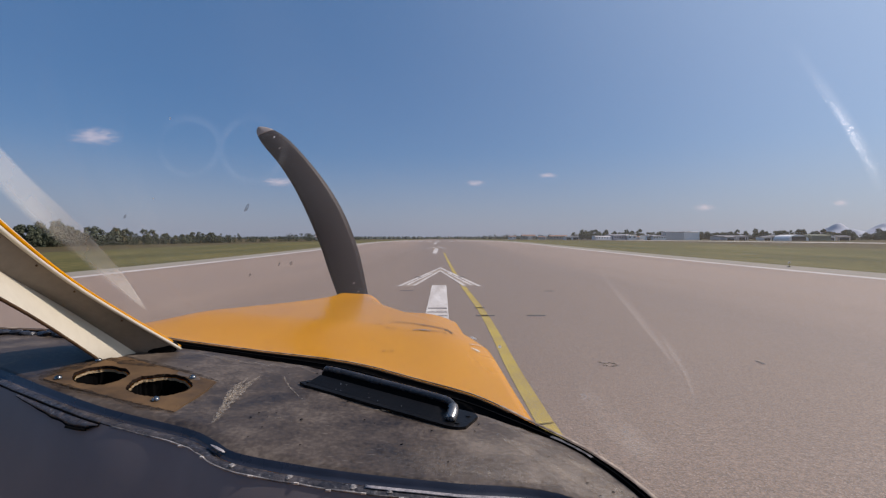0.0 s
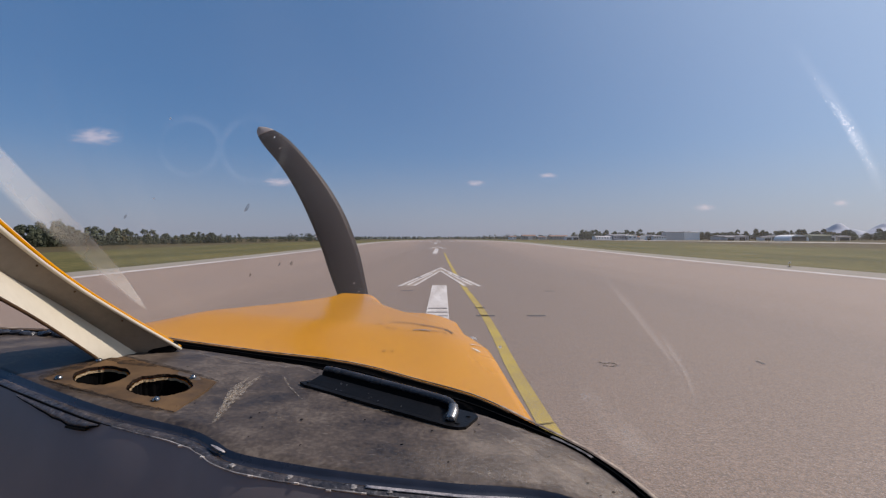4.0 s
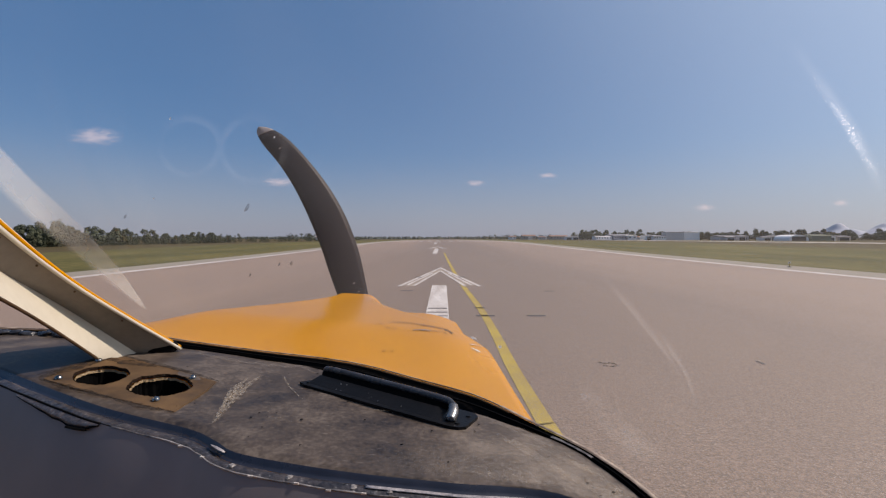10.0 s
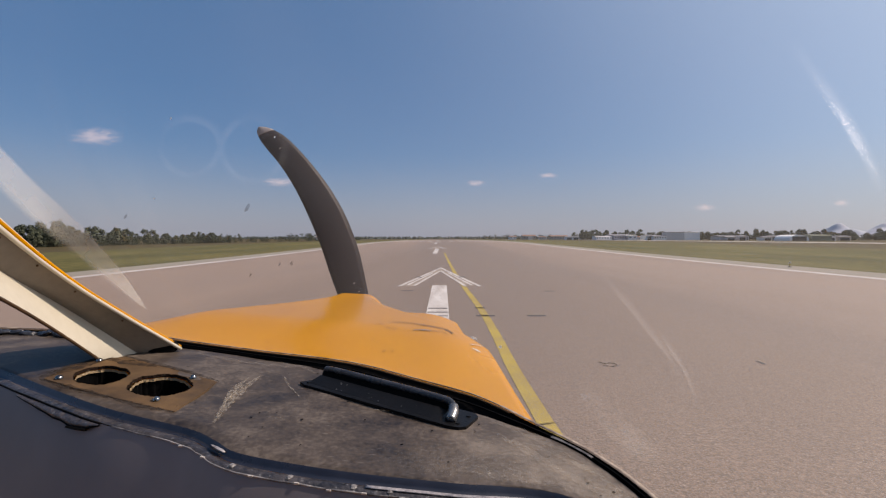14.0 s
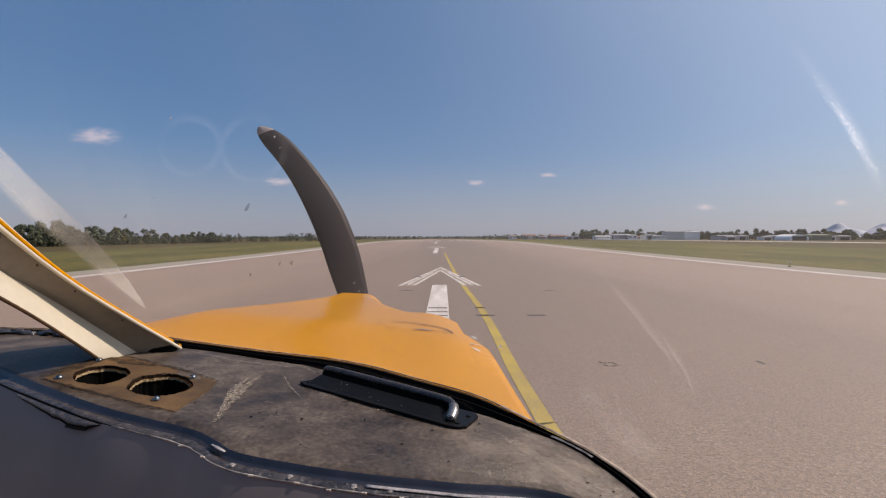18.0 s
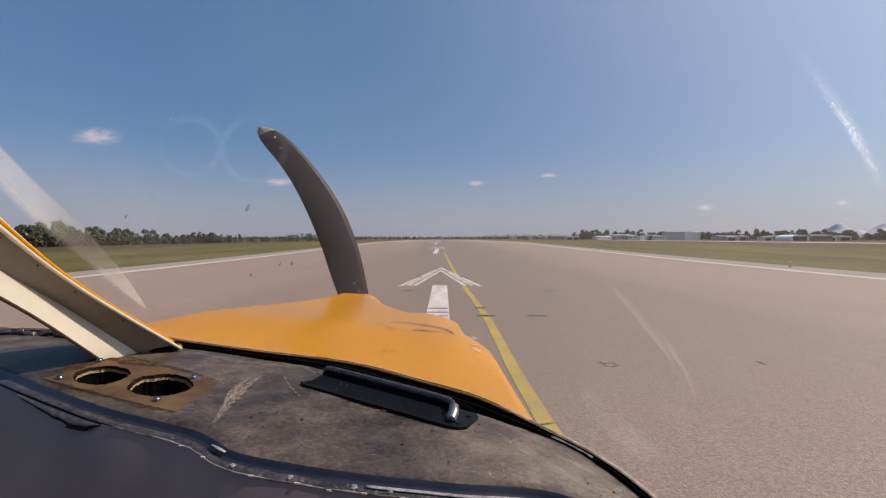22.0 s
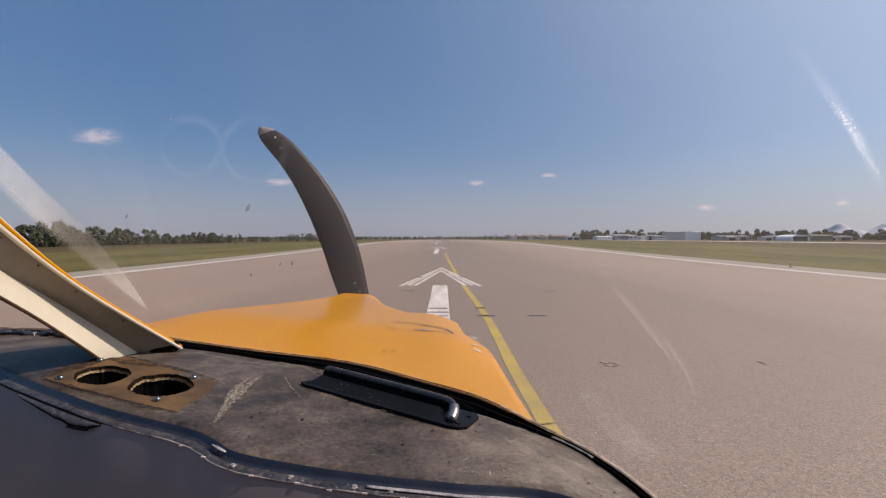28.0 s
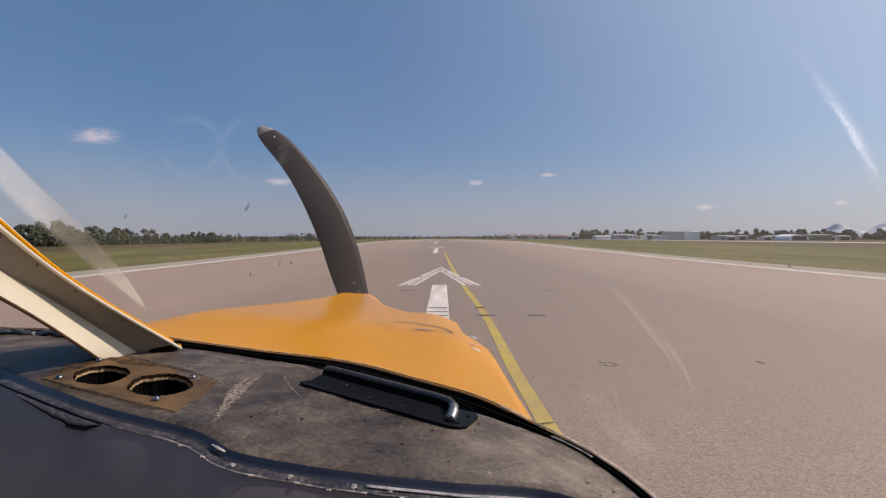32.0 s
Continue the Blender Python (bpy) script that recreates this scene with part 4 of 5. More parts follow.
def blade_point(r, k, side):
    """A point of the curved, twisted blade: r along it, k across its chord, side front or back."""
    turn = radians(15.5 + 10.5 * max(0.0, (r - 0.34) / 0.56) ** 1.5)
    chord = 0.128 * (0.80 + 0.20 * ease((r - 0.1) / 0.25)) * (1 - 0.30 * ease((r - 0.45) / 0.4))
    if r > 0.80:
        chord *= math.sqrt(max(0.02, 1 - ((r - 0.80) / 0.105) ** 2))
    twist = radians(26 - 16 * r)
    a = (k - 0.5) * chord
    th = 0.012 * (1 - (2 * k - 1) ** 2) * side * (1 - 0.5 * r)
    cx = Vector((math.cos(turn), 0, math.sin(turn)))
    rd = Vector((-math.sin(turn), 0, math.cos(turn)))
    return rd * r + cx * (a * math.cos(twist)) + Vector((0, 1, 0)) * (a * math.sin(twist) + th)


def blade_bm(r0, r1, n):
    bm = bmesh.new()
    ks = lin(0, 1, 9)
    rings = []
    for r in lin(r0, r1, n):
        rings.append([bm.verts.new(blade_point(r, k, 1)) for k in ks] + [bm.verts.new(blade_point(r, k, -1)) for k in ks[-2:0:-1]])
    m = len(rings[0])
    for a, b in zip(rings, rings[1:]):
        for j in range(m):
            bm.faces.new((a[j], a[(j + 1) % m], b[(j + 1) % m], b[j]))
    bm.faces.new(rings[0][::-1])
    bm.faces.new(rings[-1])
    bmesh.ops.recalc_face_normals(bm, faces=bm.faces)
    return bm


for flip in (0, 180):
    turn = Matrix.Translation(HUB) @ pose(0, 0, 0, 0, flip, 0)
    bm = blade_bm(0.05, 0.875, 40)
    bmesh.ops.transform(bm, matrix=turn, verts=bm.verts)
    part("blade", bm, BLADE, propeller, "matt dark curved propeller blade", smooth=True)
    bm = blade_bm(0.875, 0.905, 8)
    bmesh.ops.transform(bm, matrix=turn, verts=bm.verts)
    part("blade_tip", bm, TIP, propeller, "worn pale blade tip", smooth=True)

for r, k in ((0.20, 0.70), (0.235, 0.62), (0.80, 0.45)):
    bm = bmesh.new()
    bmesh.ops.create_icosphere(bm, subdivisions=1, radius=1.0)
    bmesh.ops.transform(bm, matrix=Matrix.Translation(HUB + blade_point(r, k, -1)) @ pose(0, 0, 0, 0, 20 + 60 * k) @ Matrix.Diagonal((0.0030, 0.0016, 0.0075, 1)), verts=bm.verts)
    part("blade_chip", bm, TIP, propeller, "small pale stone chip in the blade")

# windscreen post: an extruded section with a shaded and a sunlit face, leaning back
def rail(*pts):
    return smoothline(pts, 40)


# long lines of the post from its foot to above the eye, each by three points
PA = rail((-0.493, 0.825, -0.200), (-0.559, 0.690, -0.077), (-0.561, 0.562, 0.026), (-0.508, 0.420, 0.110))
PB = rail((-0.485, 0.815, -0.205), (-0.551, 0.680, -0.083), (-0.552, 0.552, 0.012), (-0.496, 0.410, 0.089))
PC = rail((-0.540, 0.790, -0.212), (-0.588, 0.692, -0.112), (-0.586, 0.585, -0.043), (-0.547, 0.450, 0.029))
PE = rail((-0.565, 0.735, -0.209), (-0.565, 0.635, -0.129), (-0.532, 0.530, -0.072), (-0.487, 0.400, -0.010))


def loft_smooth(*lines):
    """Strips between neighbouring lines."""
    bm = bmesh.new()
    rows = [[bm.verts.new(p + Vector((0, 0, EYE))) for p in ln] for ln in lines]
    for a, b in zip(rows, rows[1:]):
        for i in range(len(a) - 1):
            bm.faces.new((a[i], a[i + 1], b[i + 1], b[i]))
    return bm


back = [p + Vector((-0.05, 0.09, -0.03)) for p in PC]
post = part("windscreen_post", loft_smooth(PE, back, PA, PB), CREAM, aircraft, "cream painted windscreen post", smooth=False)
part("inner_face", loft_smooth(PB, PC), FACE_GREY, post, "darker grey inner face of the post", smooth=True)
part("lower_flange", loft_smooth(PC, PE), CREAM, post, smooth=True)
part("post_bead", sweep([p + Vector((0, 0, EYE)) for p in PB], ring(0.0028, 8)), CREAM, post, smooth=True)
part("post_cap", sweep([p.lerp(q, 0.45) + Vector((0, 0, EYE)) for p, q in zip(PA, PB)], ring(0.0031, 8)), ORANGE, post, "orange painted outer strip of the post", smooth=True)
part("post_edge", sweep([p + Vector((0, 0, EYE)) for p in PE], ring(0.0022, 8)), CRACK, post, "dark sealing edge of the post", smooth=True)
bm = bmesh.new()
bmesh.ops.create_uvsphere(bm, u_segments=14, v_segments=8, radius=1.0)
for v in bm.verts:
    v.co *= 1 + 0.2 * noise.noise(v.co * 1.5)
bmesh.ops.transform(bm, matrix=Matrix.Translation((-0.510, 0.804, EYE - 0.201)) @ pose(0, 0, 0, 0, -12, 22) @ Matrix.Diagonal((0.028, 0.009, 0.014, 1)), verts=bm.verts)
part("foot_lump", bm, GASKET, post, "black lump at the foot of the post", smooth=True)
for k in (8, 14, 20, 26):
    bm = bmesh.new()
    bmesh.ops.create_cone(bm, cap_ends=True, segments=8, radius1=0.0016, radius2=0.0010, depth=0.002)
    bmesh.ops.transform(bm, matrix=Matrix.Translation(PB[k].lerp(PC[k], 0.2) + Vector((0.002, -0.002, EYE))) @ pose(0, 0, 0, 60, 0, 40), verts=bm.verts)
    part("rivet", bm, CRACK, post, "dark rusty rivet")

# windscreen pane
pane_base = [p for p in OUTER if p.x > -0.60] + smoothline([(0.214, 0.30, 0), (0.214, 0.20, 0), (0.21, 0.05, 0), (0.20, -0.15, 0)], 16)


def pane_point(u, v):
    p = pane_base[u]
    back = 0.62 * v
    return D(p.x - 0.10 * v * ease((p.x + 0.5) / 0.7), p.y + 0.004 - back, 0.005 + 0.60 * v - 0.06 * v * v)


pane = part("windscreen", grid_bm(pane_point, range(len(pane_base)), lin(0, 1, 16)), GLASS, aircraft, "clear scratched plexiglass windscreen", smooth=True)
pane.visible_shadow = False


def on_pane(name, material, left, right, label, n=24):
    """A mark on the inside of the pane between two long lines, given from the eye's height."""
    up = Vector((0, 0, EYE))
    a, b = smoothline(left, n), smoothline(right, n)
    bm = bmesh.new()
    uv = bm.loops.layers.uv.new("along")
    rows = [[bm.verts.new(p.lerp(q, k / 6) * 0.985 + up) for k in range(7)] for p, q in zip(a, b)]
    for i, (r0, r1) in enumerate(zip(rows, rows[1:])):
        for k in range(6):
            f = bm.faces.new((r0[k], r0[k + 1], r1[k + 1], r1[k]))
            for loop, (du, dv) in zip(f.loops, ((0, 0), (1, 0), (1, 1), (0, 1))):
                loop[uv].uv = ((k + du) / 6, (i + dv) / (n - 1))
    ob = part(name, bm, material, pane, label, smooth=True)
    ob.visible_shadow = False
    return ob


def pane_ring(centre, side, rise_, label):
    """A thin pale ring on the pane: side and rise_ reach from its centre to its edge."""
    c, a, b = Vector(centre), Vector(side), Vector(rise_)
    turn = lin(radians(100), radians(460), 60)
    rim = [c + a * math.cos(t) * (1 + 0.03 * math.sin(3 * t)) + b * math.sin(t) for t in turn]
    on_pane("pale_ring", RING, [c + (p - c) * 0.94 for p in rim], [c + (p - c) * 1.34 for p in rim], label, 80)


# reflection of the sunlit post, painted on the pane as a pale wedge
on_pane("post_reflection", POST_MIRROR, [(-0.545, 0.520, 0.067), (-0.5435, 0.545, 0.053), (-0.544, 0.590, 0.0162), (-0.551, 0.655, -0.0238), (-0.539, 0.710, -0.0712), (-0.5113, 0.765, -0.1277)],
        [(-0.540, 0.517, 0.135), (-0.538, 0.541, 0.114), (-0.537, 0.584, 0.077), (-0.523, 0.660, 0.006), (-0.525, 0.735, -0.0637), (-0.5108, 0.765, -0.1267)], "pale wedge painted as the post's reflection in the plexiglass")
pane_ring((-0.2771, 0.4865, 0.0978), (0.0333, -0.0065, -0.0013), (0.0170, -0.0295, 0.0217), "faint pale ring on the plexiglass")
pane_ring((-0.2015, 0.4711, 0.0906), (0.0353, -0.0130, -0.0025), (0.0150, -0.0344, 0.0234), "faint pale ring on the plexiglass")


def sun_glint(line, wide, count):
    """Sun glint along a scratch, built as tiny white flakes turned to the sun."""
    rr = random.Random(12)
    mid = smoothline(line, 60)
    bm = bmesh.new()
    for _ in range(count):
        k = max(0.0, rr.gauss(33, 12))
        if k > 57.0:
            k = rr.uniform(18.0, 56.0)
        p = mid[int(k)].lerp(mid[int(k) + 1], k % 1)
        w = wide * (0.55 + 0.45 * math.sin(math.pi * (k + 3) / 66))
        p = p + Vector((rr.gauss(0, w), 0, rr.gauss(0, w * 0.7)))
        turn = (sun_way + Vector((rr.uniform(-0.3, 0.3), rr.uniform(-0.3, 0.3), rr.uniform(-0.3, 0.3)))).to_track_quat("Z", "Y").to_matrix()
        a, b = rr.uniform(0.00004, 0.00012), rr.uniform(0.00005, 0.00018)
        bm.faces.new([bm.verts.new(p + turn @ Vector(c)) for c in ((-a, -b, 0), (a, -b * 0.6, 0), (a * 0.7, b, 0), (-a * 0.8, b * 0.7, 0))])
    ob = part("scratch_glint", bm, GLINT, pane, "scratches in the plexiglass, the sun's glint on them built as white flakes")
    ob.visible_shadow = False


sun_glint([(0.1347, 0.1625, EYE + 0.0578), (0.1404, 0.1618, EYE + 0.0494), (0.1457, 0.1606, EYE + 0.0410), (0.1508, 0.1604, EYE + 0.0318), (0.1557, 0.1596, EYE + 0.0222)], 0.0011, 330)
on_pane("glint_haze", HAZE, [(0.1224, 0.1651, 0.0740), (0.1331, 0.1646, 0.0590), (0.1451, 0.1631, 0.0408), (0.1543, 0.1628, 0.0235), (0.1588, 0.1634, 0.0136)],
        [(0.1252, 0.1592, 0.0737), (0.1348, 0.1588, 0.0601), (0.1457, 0.1575, 0.0430), (0.1547, 0.1570, 0.0258), (0.1592, 0.1580, 0.0156)], "pale film painted as the sun's glare round fine scratches in the plexiglass")
on_pane("streak", STREAK, [(0.1082, 0.3187, -0.0177), (0.1251, 0.3249, -0.0401), (0.1373, 0.3250, -0.0543), (0.1494, 0.3237, -0.0699), (0.1584, 0.3207, -0.0816), (0.1685, 0.3206, -0.0982), (0.1833, 0.3279, -0.1323)],
        [(0.1105, 0.3140, -0.0166), (0.1273, 0.3159, -0.0360), (0.1395, 0.3145, -0.0498), (0.1507, 0.3133, -0.0648), (0.1593, 0.3115, -0.0770), (0.1692, 0.3111, -0.0935), (0.1833, 0.3170, -0.1263)],
        "faint dusty streak on the plexiglass", 32)
on_pane("streak", STREAK, [(0.1495, 0.3119, -0.0621), (0.1621, 0.3133, -0.0826), (0.1715, 0.3119, -0.0983), (0.1852, 0.3181, -0.1313)],
        [(0.1500, 0.3064, -0.0590), (0.1626, 0.3061, -0.0787), (0.1718, 0.3038, -0.0938), (0.1851, 0.3084, -0.1256)], "faint dusty streak on the plexiglass")
on_pane("dust_patch", DUST, [(0.128, 0.452, -0.150), (0.160, 0.442, -0.198), (0.178, 0.400, -0.210)], [(0.146, 0.440, -0.140), (0.182, 0.400, -0.170), (0.195, 0.345, -0.182)], "dusty patch low on the plexiglass")
for cx, cy, cz, r in ((0.1465, 0.452, -0.1615, 0.0075), (0.1790, 0.425, -0.1860, 0.0060), (0.0700, 0.500, -0.1130, 0.0040)):
    on_pane("dust_patch", DAB, [(cx - r, cy, cz), (cx - r * 0.9, cy, cz - r * 0.5), (cx + r * 0.2, cy, cz - r)], [(cx - r * 0.2, cy, cz + r * 0.6), (cx + r * 0.7, cy, cz), (cx + r, cy, cz - r * 0.7)],
            "pale dab of dirt on the plexiglass", 12)


def spot(x, y, z, w, h, material, name, label):
    bm = bmesh.new()
    bmesh.ops.create_uvsphere(bm, u_segments=10, v_segments=6, radius=1.0)
    for v in bm.verts:
        v.co *= 1 + 0.35 * noise.noise(v.co * 1.7 + Vector((x * 50, 0, 0)))
    way = (Vector((x, y, z)) - Vector((0, 0, EYE))).normalized()
    m = Matrix.Translation((x, y, z)) @ way.to_track_quat("Y", "Z").to_matrix().to_4x4() @ pose(0, 0, 0, 0, 25, 0) @ Matrix.Diagonal((w, 0.0004, h, 1))
    bmesh.ops.transform(bm, matrix=m, verts=bm.verts)
    ob = part(name, bm, material, pane, label)
    ob.visible_shadow = False


for x, y, z, w, h in ((-0.221, 0.501, 2.084, 0.0018, 0.005), (-0.212, 0.574, 2.016, 0.001, 0.003), (-0.192, 0.561, 2.018, 0.0018, 0.0028), (-0.271, 0.622, 1.998, 0.0012, 0.0024), (-0.415, 0.580, 2.078, 0.0013, 0.003)):
    spot(x, y, z, w, h, INSECT, "insect_mark", "dark insect mark on the plexiglass")
for x, y, z, w, h in ((-0.260, 0.426, 2.164, 0.0009, 0.0012), (-0.145, 0.384, 2.137, 0.0005, 0.0009), (-0.349, 0.536, 2.098, 0.0010, 0.0010), (0.045, 0.640, 1.905, 0.006, 0.0016), (0.078, 0.60, 1.902, 0.002, 0.002)):
    spot(x, y, z, w, h, SCUFF, "chip_mark", "tiny bright chip in the plexiglass")


# damage on the cowling
def on_cowl(x, y, h=0.0018):
    y0 = front_y(min(x, 0.15))
    t = (y - y0) / (1.52 - y0)
    p = cowl_point((x - XC) / (0.425 - 0.078 * t), t)
    return Vector((x, y, p.z + h))


def cowl_line(name, pts, r, material, label):
    line = [on_cowl(p.x + 0.002 * noise.noise(p * 90), p.y) for p in smoothline([(x, y, 0) for x, y in pts], 30)]
    bm = bmesh.new()
    rows = []
    for i, p in enumerate(line):
        way = (line[min(i + 1, 29)] - line[max(i - 1, 0)]).normalized()
        side = way.cross(Vector((0, 0, 1))).normalized() * r * (0.4 + 0.9 * abs(noise.noise(p * 60))) * (0.3 if i in (0, 29) else 1)
        rows.append((bm.verts.new(p - side), bm.verts.new(p + side)))
    for a, b in zip(rows, rows[1:]):
        bm.faces.new((a[0], a[1], b[1], b[0]))
    part(name, bm, material, cowling, label)


cowl_line("paint_crack", [(-0.128, 1.066), (-0.087, 1.062), (-0.055, 1.048), (-0.032, 1.036), (0.008, 1.015), (0.022, 0.984)], 0.0034, CRACK, "dark crack in the orange paint")
cowl_line("paint_crack", [(-0.160, 1.035), (-0.150, 1.038), (-0.141, 1.034)], 0.0024, CRACK, "dark crack in the orange paint")
cowl_line("paint_crack", [(-0.130, 1.012), (-0.120, 1.003), (-0.106, 0.996)], 0.0016, CRACK, "dark crack in the orange paint")
cowl_line("paint_crack", [(-0.034, 0.985), (-0.010, 0.990), (0.012, 0.980)], 0.0016, CRACK, "dark crack in the orange paint")
cowl_line("paint_patch", [(-0.066, 0.990), (-0.048, 0.994), (-0.026, 0.986)], 0.0050, WORN_PAINT, "worn grey patch in the orange paint")
cowl_line("paint_patch", [(0.058, 0.930), (0.070, 0.937), (0.085, 0.945)], 0.0040, PALE_PATCH, "pale patch on the orange paint")
cowl_line("paint_patch", [(0.060, 0.905), (0.068, 0.898), (0.076, 0.890)], 0.0036, PALE_PATCH, "pale patch on the orange paint")
cowl_line("hinge_line", [(-0.694, 0.935), (-0.680, 1.06), (-0.665, 1.20), (-0.650, 1.34), (-0.634, 1.48)], 0.0035, CRACK, "dark hinge line along the cowling's edge")
for x, y in ((-0.274, 0.975), (-0.321, 1.26), (-0.117, 0.877), (-0.100, 0.876), (-0.303, 1.056), (-0.148, 0.934), (-0.42, 1.0), (-0.36, 0.90), (-0.30, 1.35)):
    cowl_line("paint_chip", [(x - 0.002, y), (x, y + 0.001), (x + 0.002, y - 0.001)], 0.0022, CRACK, "small dark chip in the orange paint")

# wear on the glareshield: pale scuffs, torn trim and clips below the padded edge
def scuff(pts, w, material=None):
    line = smoothline([(x, y, 0) for x, y in pts], 24)
    bm = bmesh.new()
    rows = []
    for i, p in enumerate(line):
        way = (line[min(i + 1, 23)] - line[max(i - 1, 0)]).normalized()
        side = Vector((-way.y, way.x, 0)) * w * (0.6 + 0.9 * abs(noise.noise(p * 70))) * (0.2 + 0.8 * math.sin(math.pi * i / 23))
        rows.append([bm.verts.new(D(q.x, q.y, max(dash_height(q.x, q.y), 0.0008) + 0.0012)) for q in (p - side, p, p + side)])
    for a, b in zip(rows, rows[1:]):
        bm.faces.new((a[0], a[1], b[1], b[0]))
        bm.faces.new((a[1], a[2], b[2], b[1]))
    ob = part("scuff_mark", bm, material or WEAR, glareshield, "pale scuff in the black vinyl")
    ob.visible_shadow = False


scuff([(-0.293, 0.703), (-0.294, 0.645), (-0.288, 0.590), (-0.277, 0.529)], 0.0090, DEEP_WEAR)
scuff([(-0.307, 0.694), (-0.303, 0.631), (-0.289, 0.576)], 0.0060, DEEP_WEAR)
scuff([(-0.473, 0.812), (-0.362, 0.775), (-0.258, 0.761)], 0.0060)
scuff([(-0.308, 0.789), (-0.251, 0.769), (-0.213, 0.740)], 0.0050)
scuff([(0.066, 0.593), (0.107, 0.571), (0.139, 0.537)], 0.0070)
scuff([(0.086, 0.576), (0.123, 0.541), (0.154, 0.504)], 0.0060)
scuff([(0.152, 0.498), (0.172, 0.465), (0.178, 0.435)], 0.0070)
scuff([(0.069, 0.556), (0.108, 0.504), (0.134, 0.460)], 0.0100)
for line, w in (([(-0.590, 0.640), (-0.578, 0.690), (-0.575, 0.740)], 0.010), ([(-0.575, 0.626), (-0.505, 0.600), (-0.430, 0.576)], 0.007), ([(-0.440, 0.580), (-0.390, 0.562), (-0.330, 0.548)], 0.006),
                ([(-0.545, 0.755), (-0.440, 0.714), (-0.340, 0.668)], 0.007),
                ([(-0.578, 0.630), (-0.570, 0.690), (-0.560, 0.745)], 0.016), ([(-0.560, 0.735), (-0.510, 0.722), (-0.465, 0.715)], 0.012)):
    scuff(line, w, GRIME)
scuff([(0.100, 0.566), (0.148, 0.520), (0.180, 0.455), (0.194, 0.400)], 0.0090)
scuff([(0.075, 0.540), (0.125, 0.520), (0.165, 0.470)], 0.0080)
scuff([(0.120, 0.480), (0.160, 0.440), (0.182, 0.400)], 0.0120)
# pale dust lying on the sunny end of the old vinyl
def dust_film(u0, u1, v0, v1):
    """A film of dust between two stretches of the glareshield's front and rear edges."""
    us, vs = list(range(u0, u1 + 1)), lin(v0, v1, 10)
    bm = grid_bm(lambda u, v: dash_sheet(u, v) + Vector((0, 0, 0.0009)), us, vs)
    uv = bm.loops.layers.uv.new("along")
    for k, f in enumerate(bm.faces):
        row, col = divmod(k, len(us) - 1)
        for loop, (du, dv) in zip(f.loops, ((0, 0), (1, 0), (1, 1), (0, 1))):
            loop[uv].uv = ((col + du) / (len(us) - 1), (row + dv) / 9)
    ob = part("dust_film", bm, DUST_FILM, glareshield, "pale dust on the worn vinyl", smooth=True)
    ob.visible_shadow = False


dust_film(50, 76, 0.02, 0.95)
dust_film(58, 78, 0.05, 0.80)
# fine scratches and dark pits in the old vinyl
scr = random.Random(31)
for k in range(12):
    u, v = scr.randrange(24, 74), scr.uniform(0.08, 0.9)
    a = FRONT[u].lerp(REAR[u], v)
    w2 = min(79, max(0, u + scr.randrange(-6, 7)))
    b = FRONT[w2].lerp(REAR[w2], min(0.95, max(0.05, v + scr.uniform(-0.22, 0.22))))
    if inside_hole(a.x, a.y, 2.2) or inside_hole(b.x, b.y, 2.2):
        continue
    m = a.lerp(b, 0.5) + Vector((scr.uniform(-0.006, 0.006), scr.uniform(-0.006, 0.006), 0))
    scuff([a[:2], m[:2], b[:2]], scr.uniform(0.0008, 0.0018), scr.choice((DEEP_WEAR, WEAR)))
for k in range(46):
    u, v = scr.randrange(20, 76), scr.uniform(0.05, 0.93)
    a = FRONT[u].lerp(REAR[u], v)
    if inside_hole(a.x, a.y, 1.8):
        continue
    bm = bmesh.new()
    bmesh.ops.create_circle(bm, cap_ends=True, segments=7, radius=scr.uniform(0.0007, 0.0019))
    for q in bm.verts:
        q.co *= scr.uniform(0.6, 1.3)
    bmesh.ops.transform(bm, matrix=Matrix.Translation(D(a.x, a.y, dash_height(a.x, a.y) + 0.0014)), verts=bm.verts)
    part("pit", bm, VOID, glareshield)
tear = [i for i, p in enumerate(REAR) if -0.585 < p.x < -0.395]


def tear_point(u, v):
    """The torn flap: it sags most towards its inner end and bulges unevenly."""
    k = (u - tear[0]) / (tear[-1] - tear[0])
    drop = 0.0120 * (0.25 + 0.75 * k) * math.sin(math.pi * min(1.0, 0.06 + 0.94 * k)) ** 0.45 * (1 + 0.22 * noise.noise(Vector((u * 1.3, 0, 0))))
    lump = 0.0022 * math.sin(math.pi * v) + 0.0011 * noise.noise(Vector((u * 0.9, v * 3, 4))) * v
    return below(u, 0.0180 + 0.62 * drop * v + lump, 0.0104 + drop * v)


part("torn_trim", grid_bm(tear_point, tear, lin(0, 1, 9)), FLAP, aircraft, "torn hanging strip of dark trim", smooth=True)
tear_low = [tear_point(u, 1.0) + Vector((0.0006, -0.0008, -0.0004)) for u in tear]
part("tear_edge", sweep(tear_low, ring(0.0010, 5)), GASKET, aircraft, "dark ragged edge of the torn trim")
torn_end = tear_low[int(len(tear) * 0.66):-1]
# shade in the open gap, laid in as a black strip
part("tear_shade_strip", sweep([p + Vector((0.0, -0.001, -0.0012)) for p in torn_end], ring(0.0026, 6, 0.6)), VOID, aircraft, "black strip painted as the shade in the gap under the torn trim")
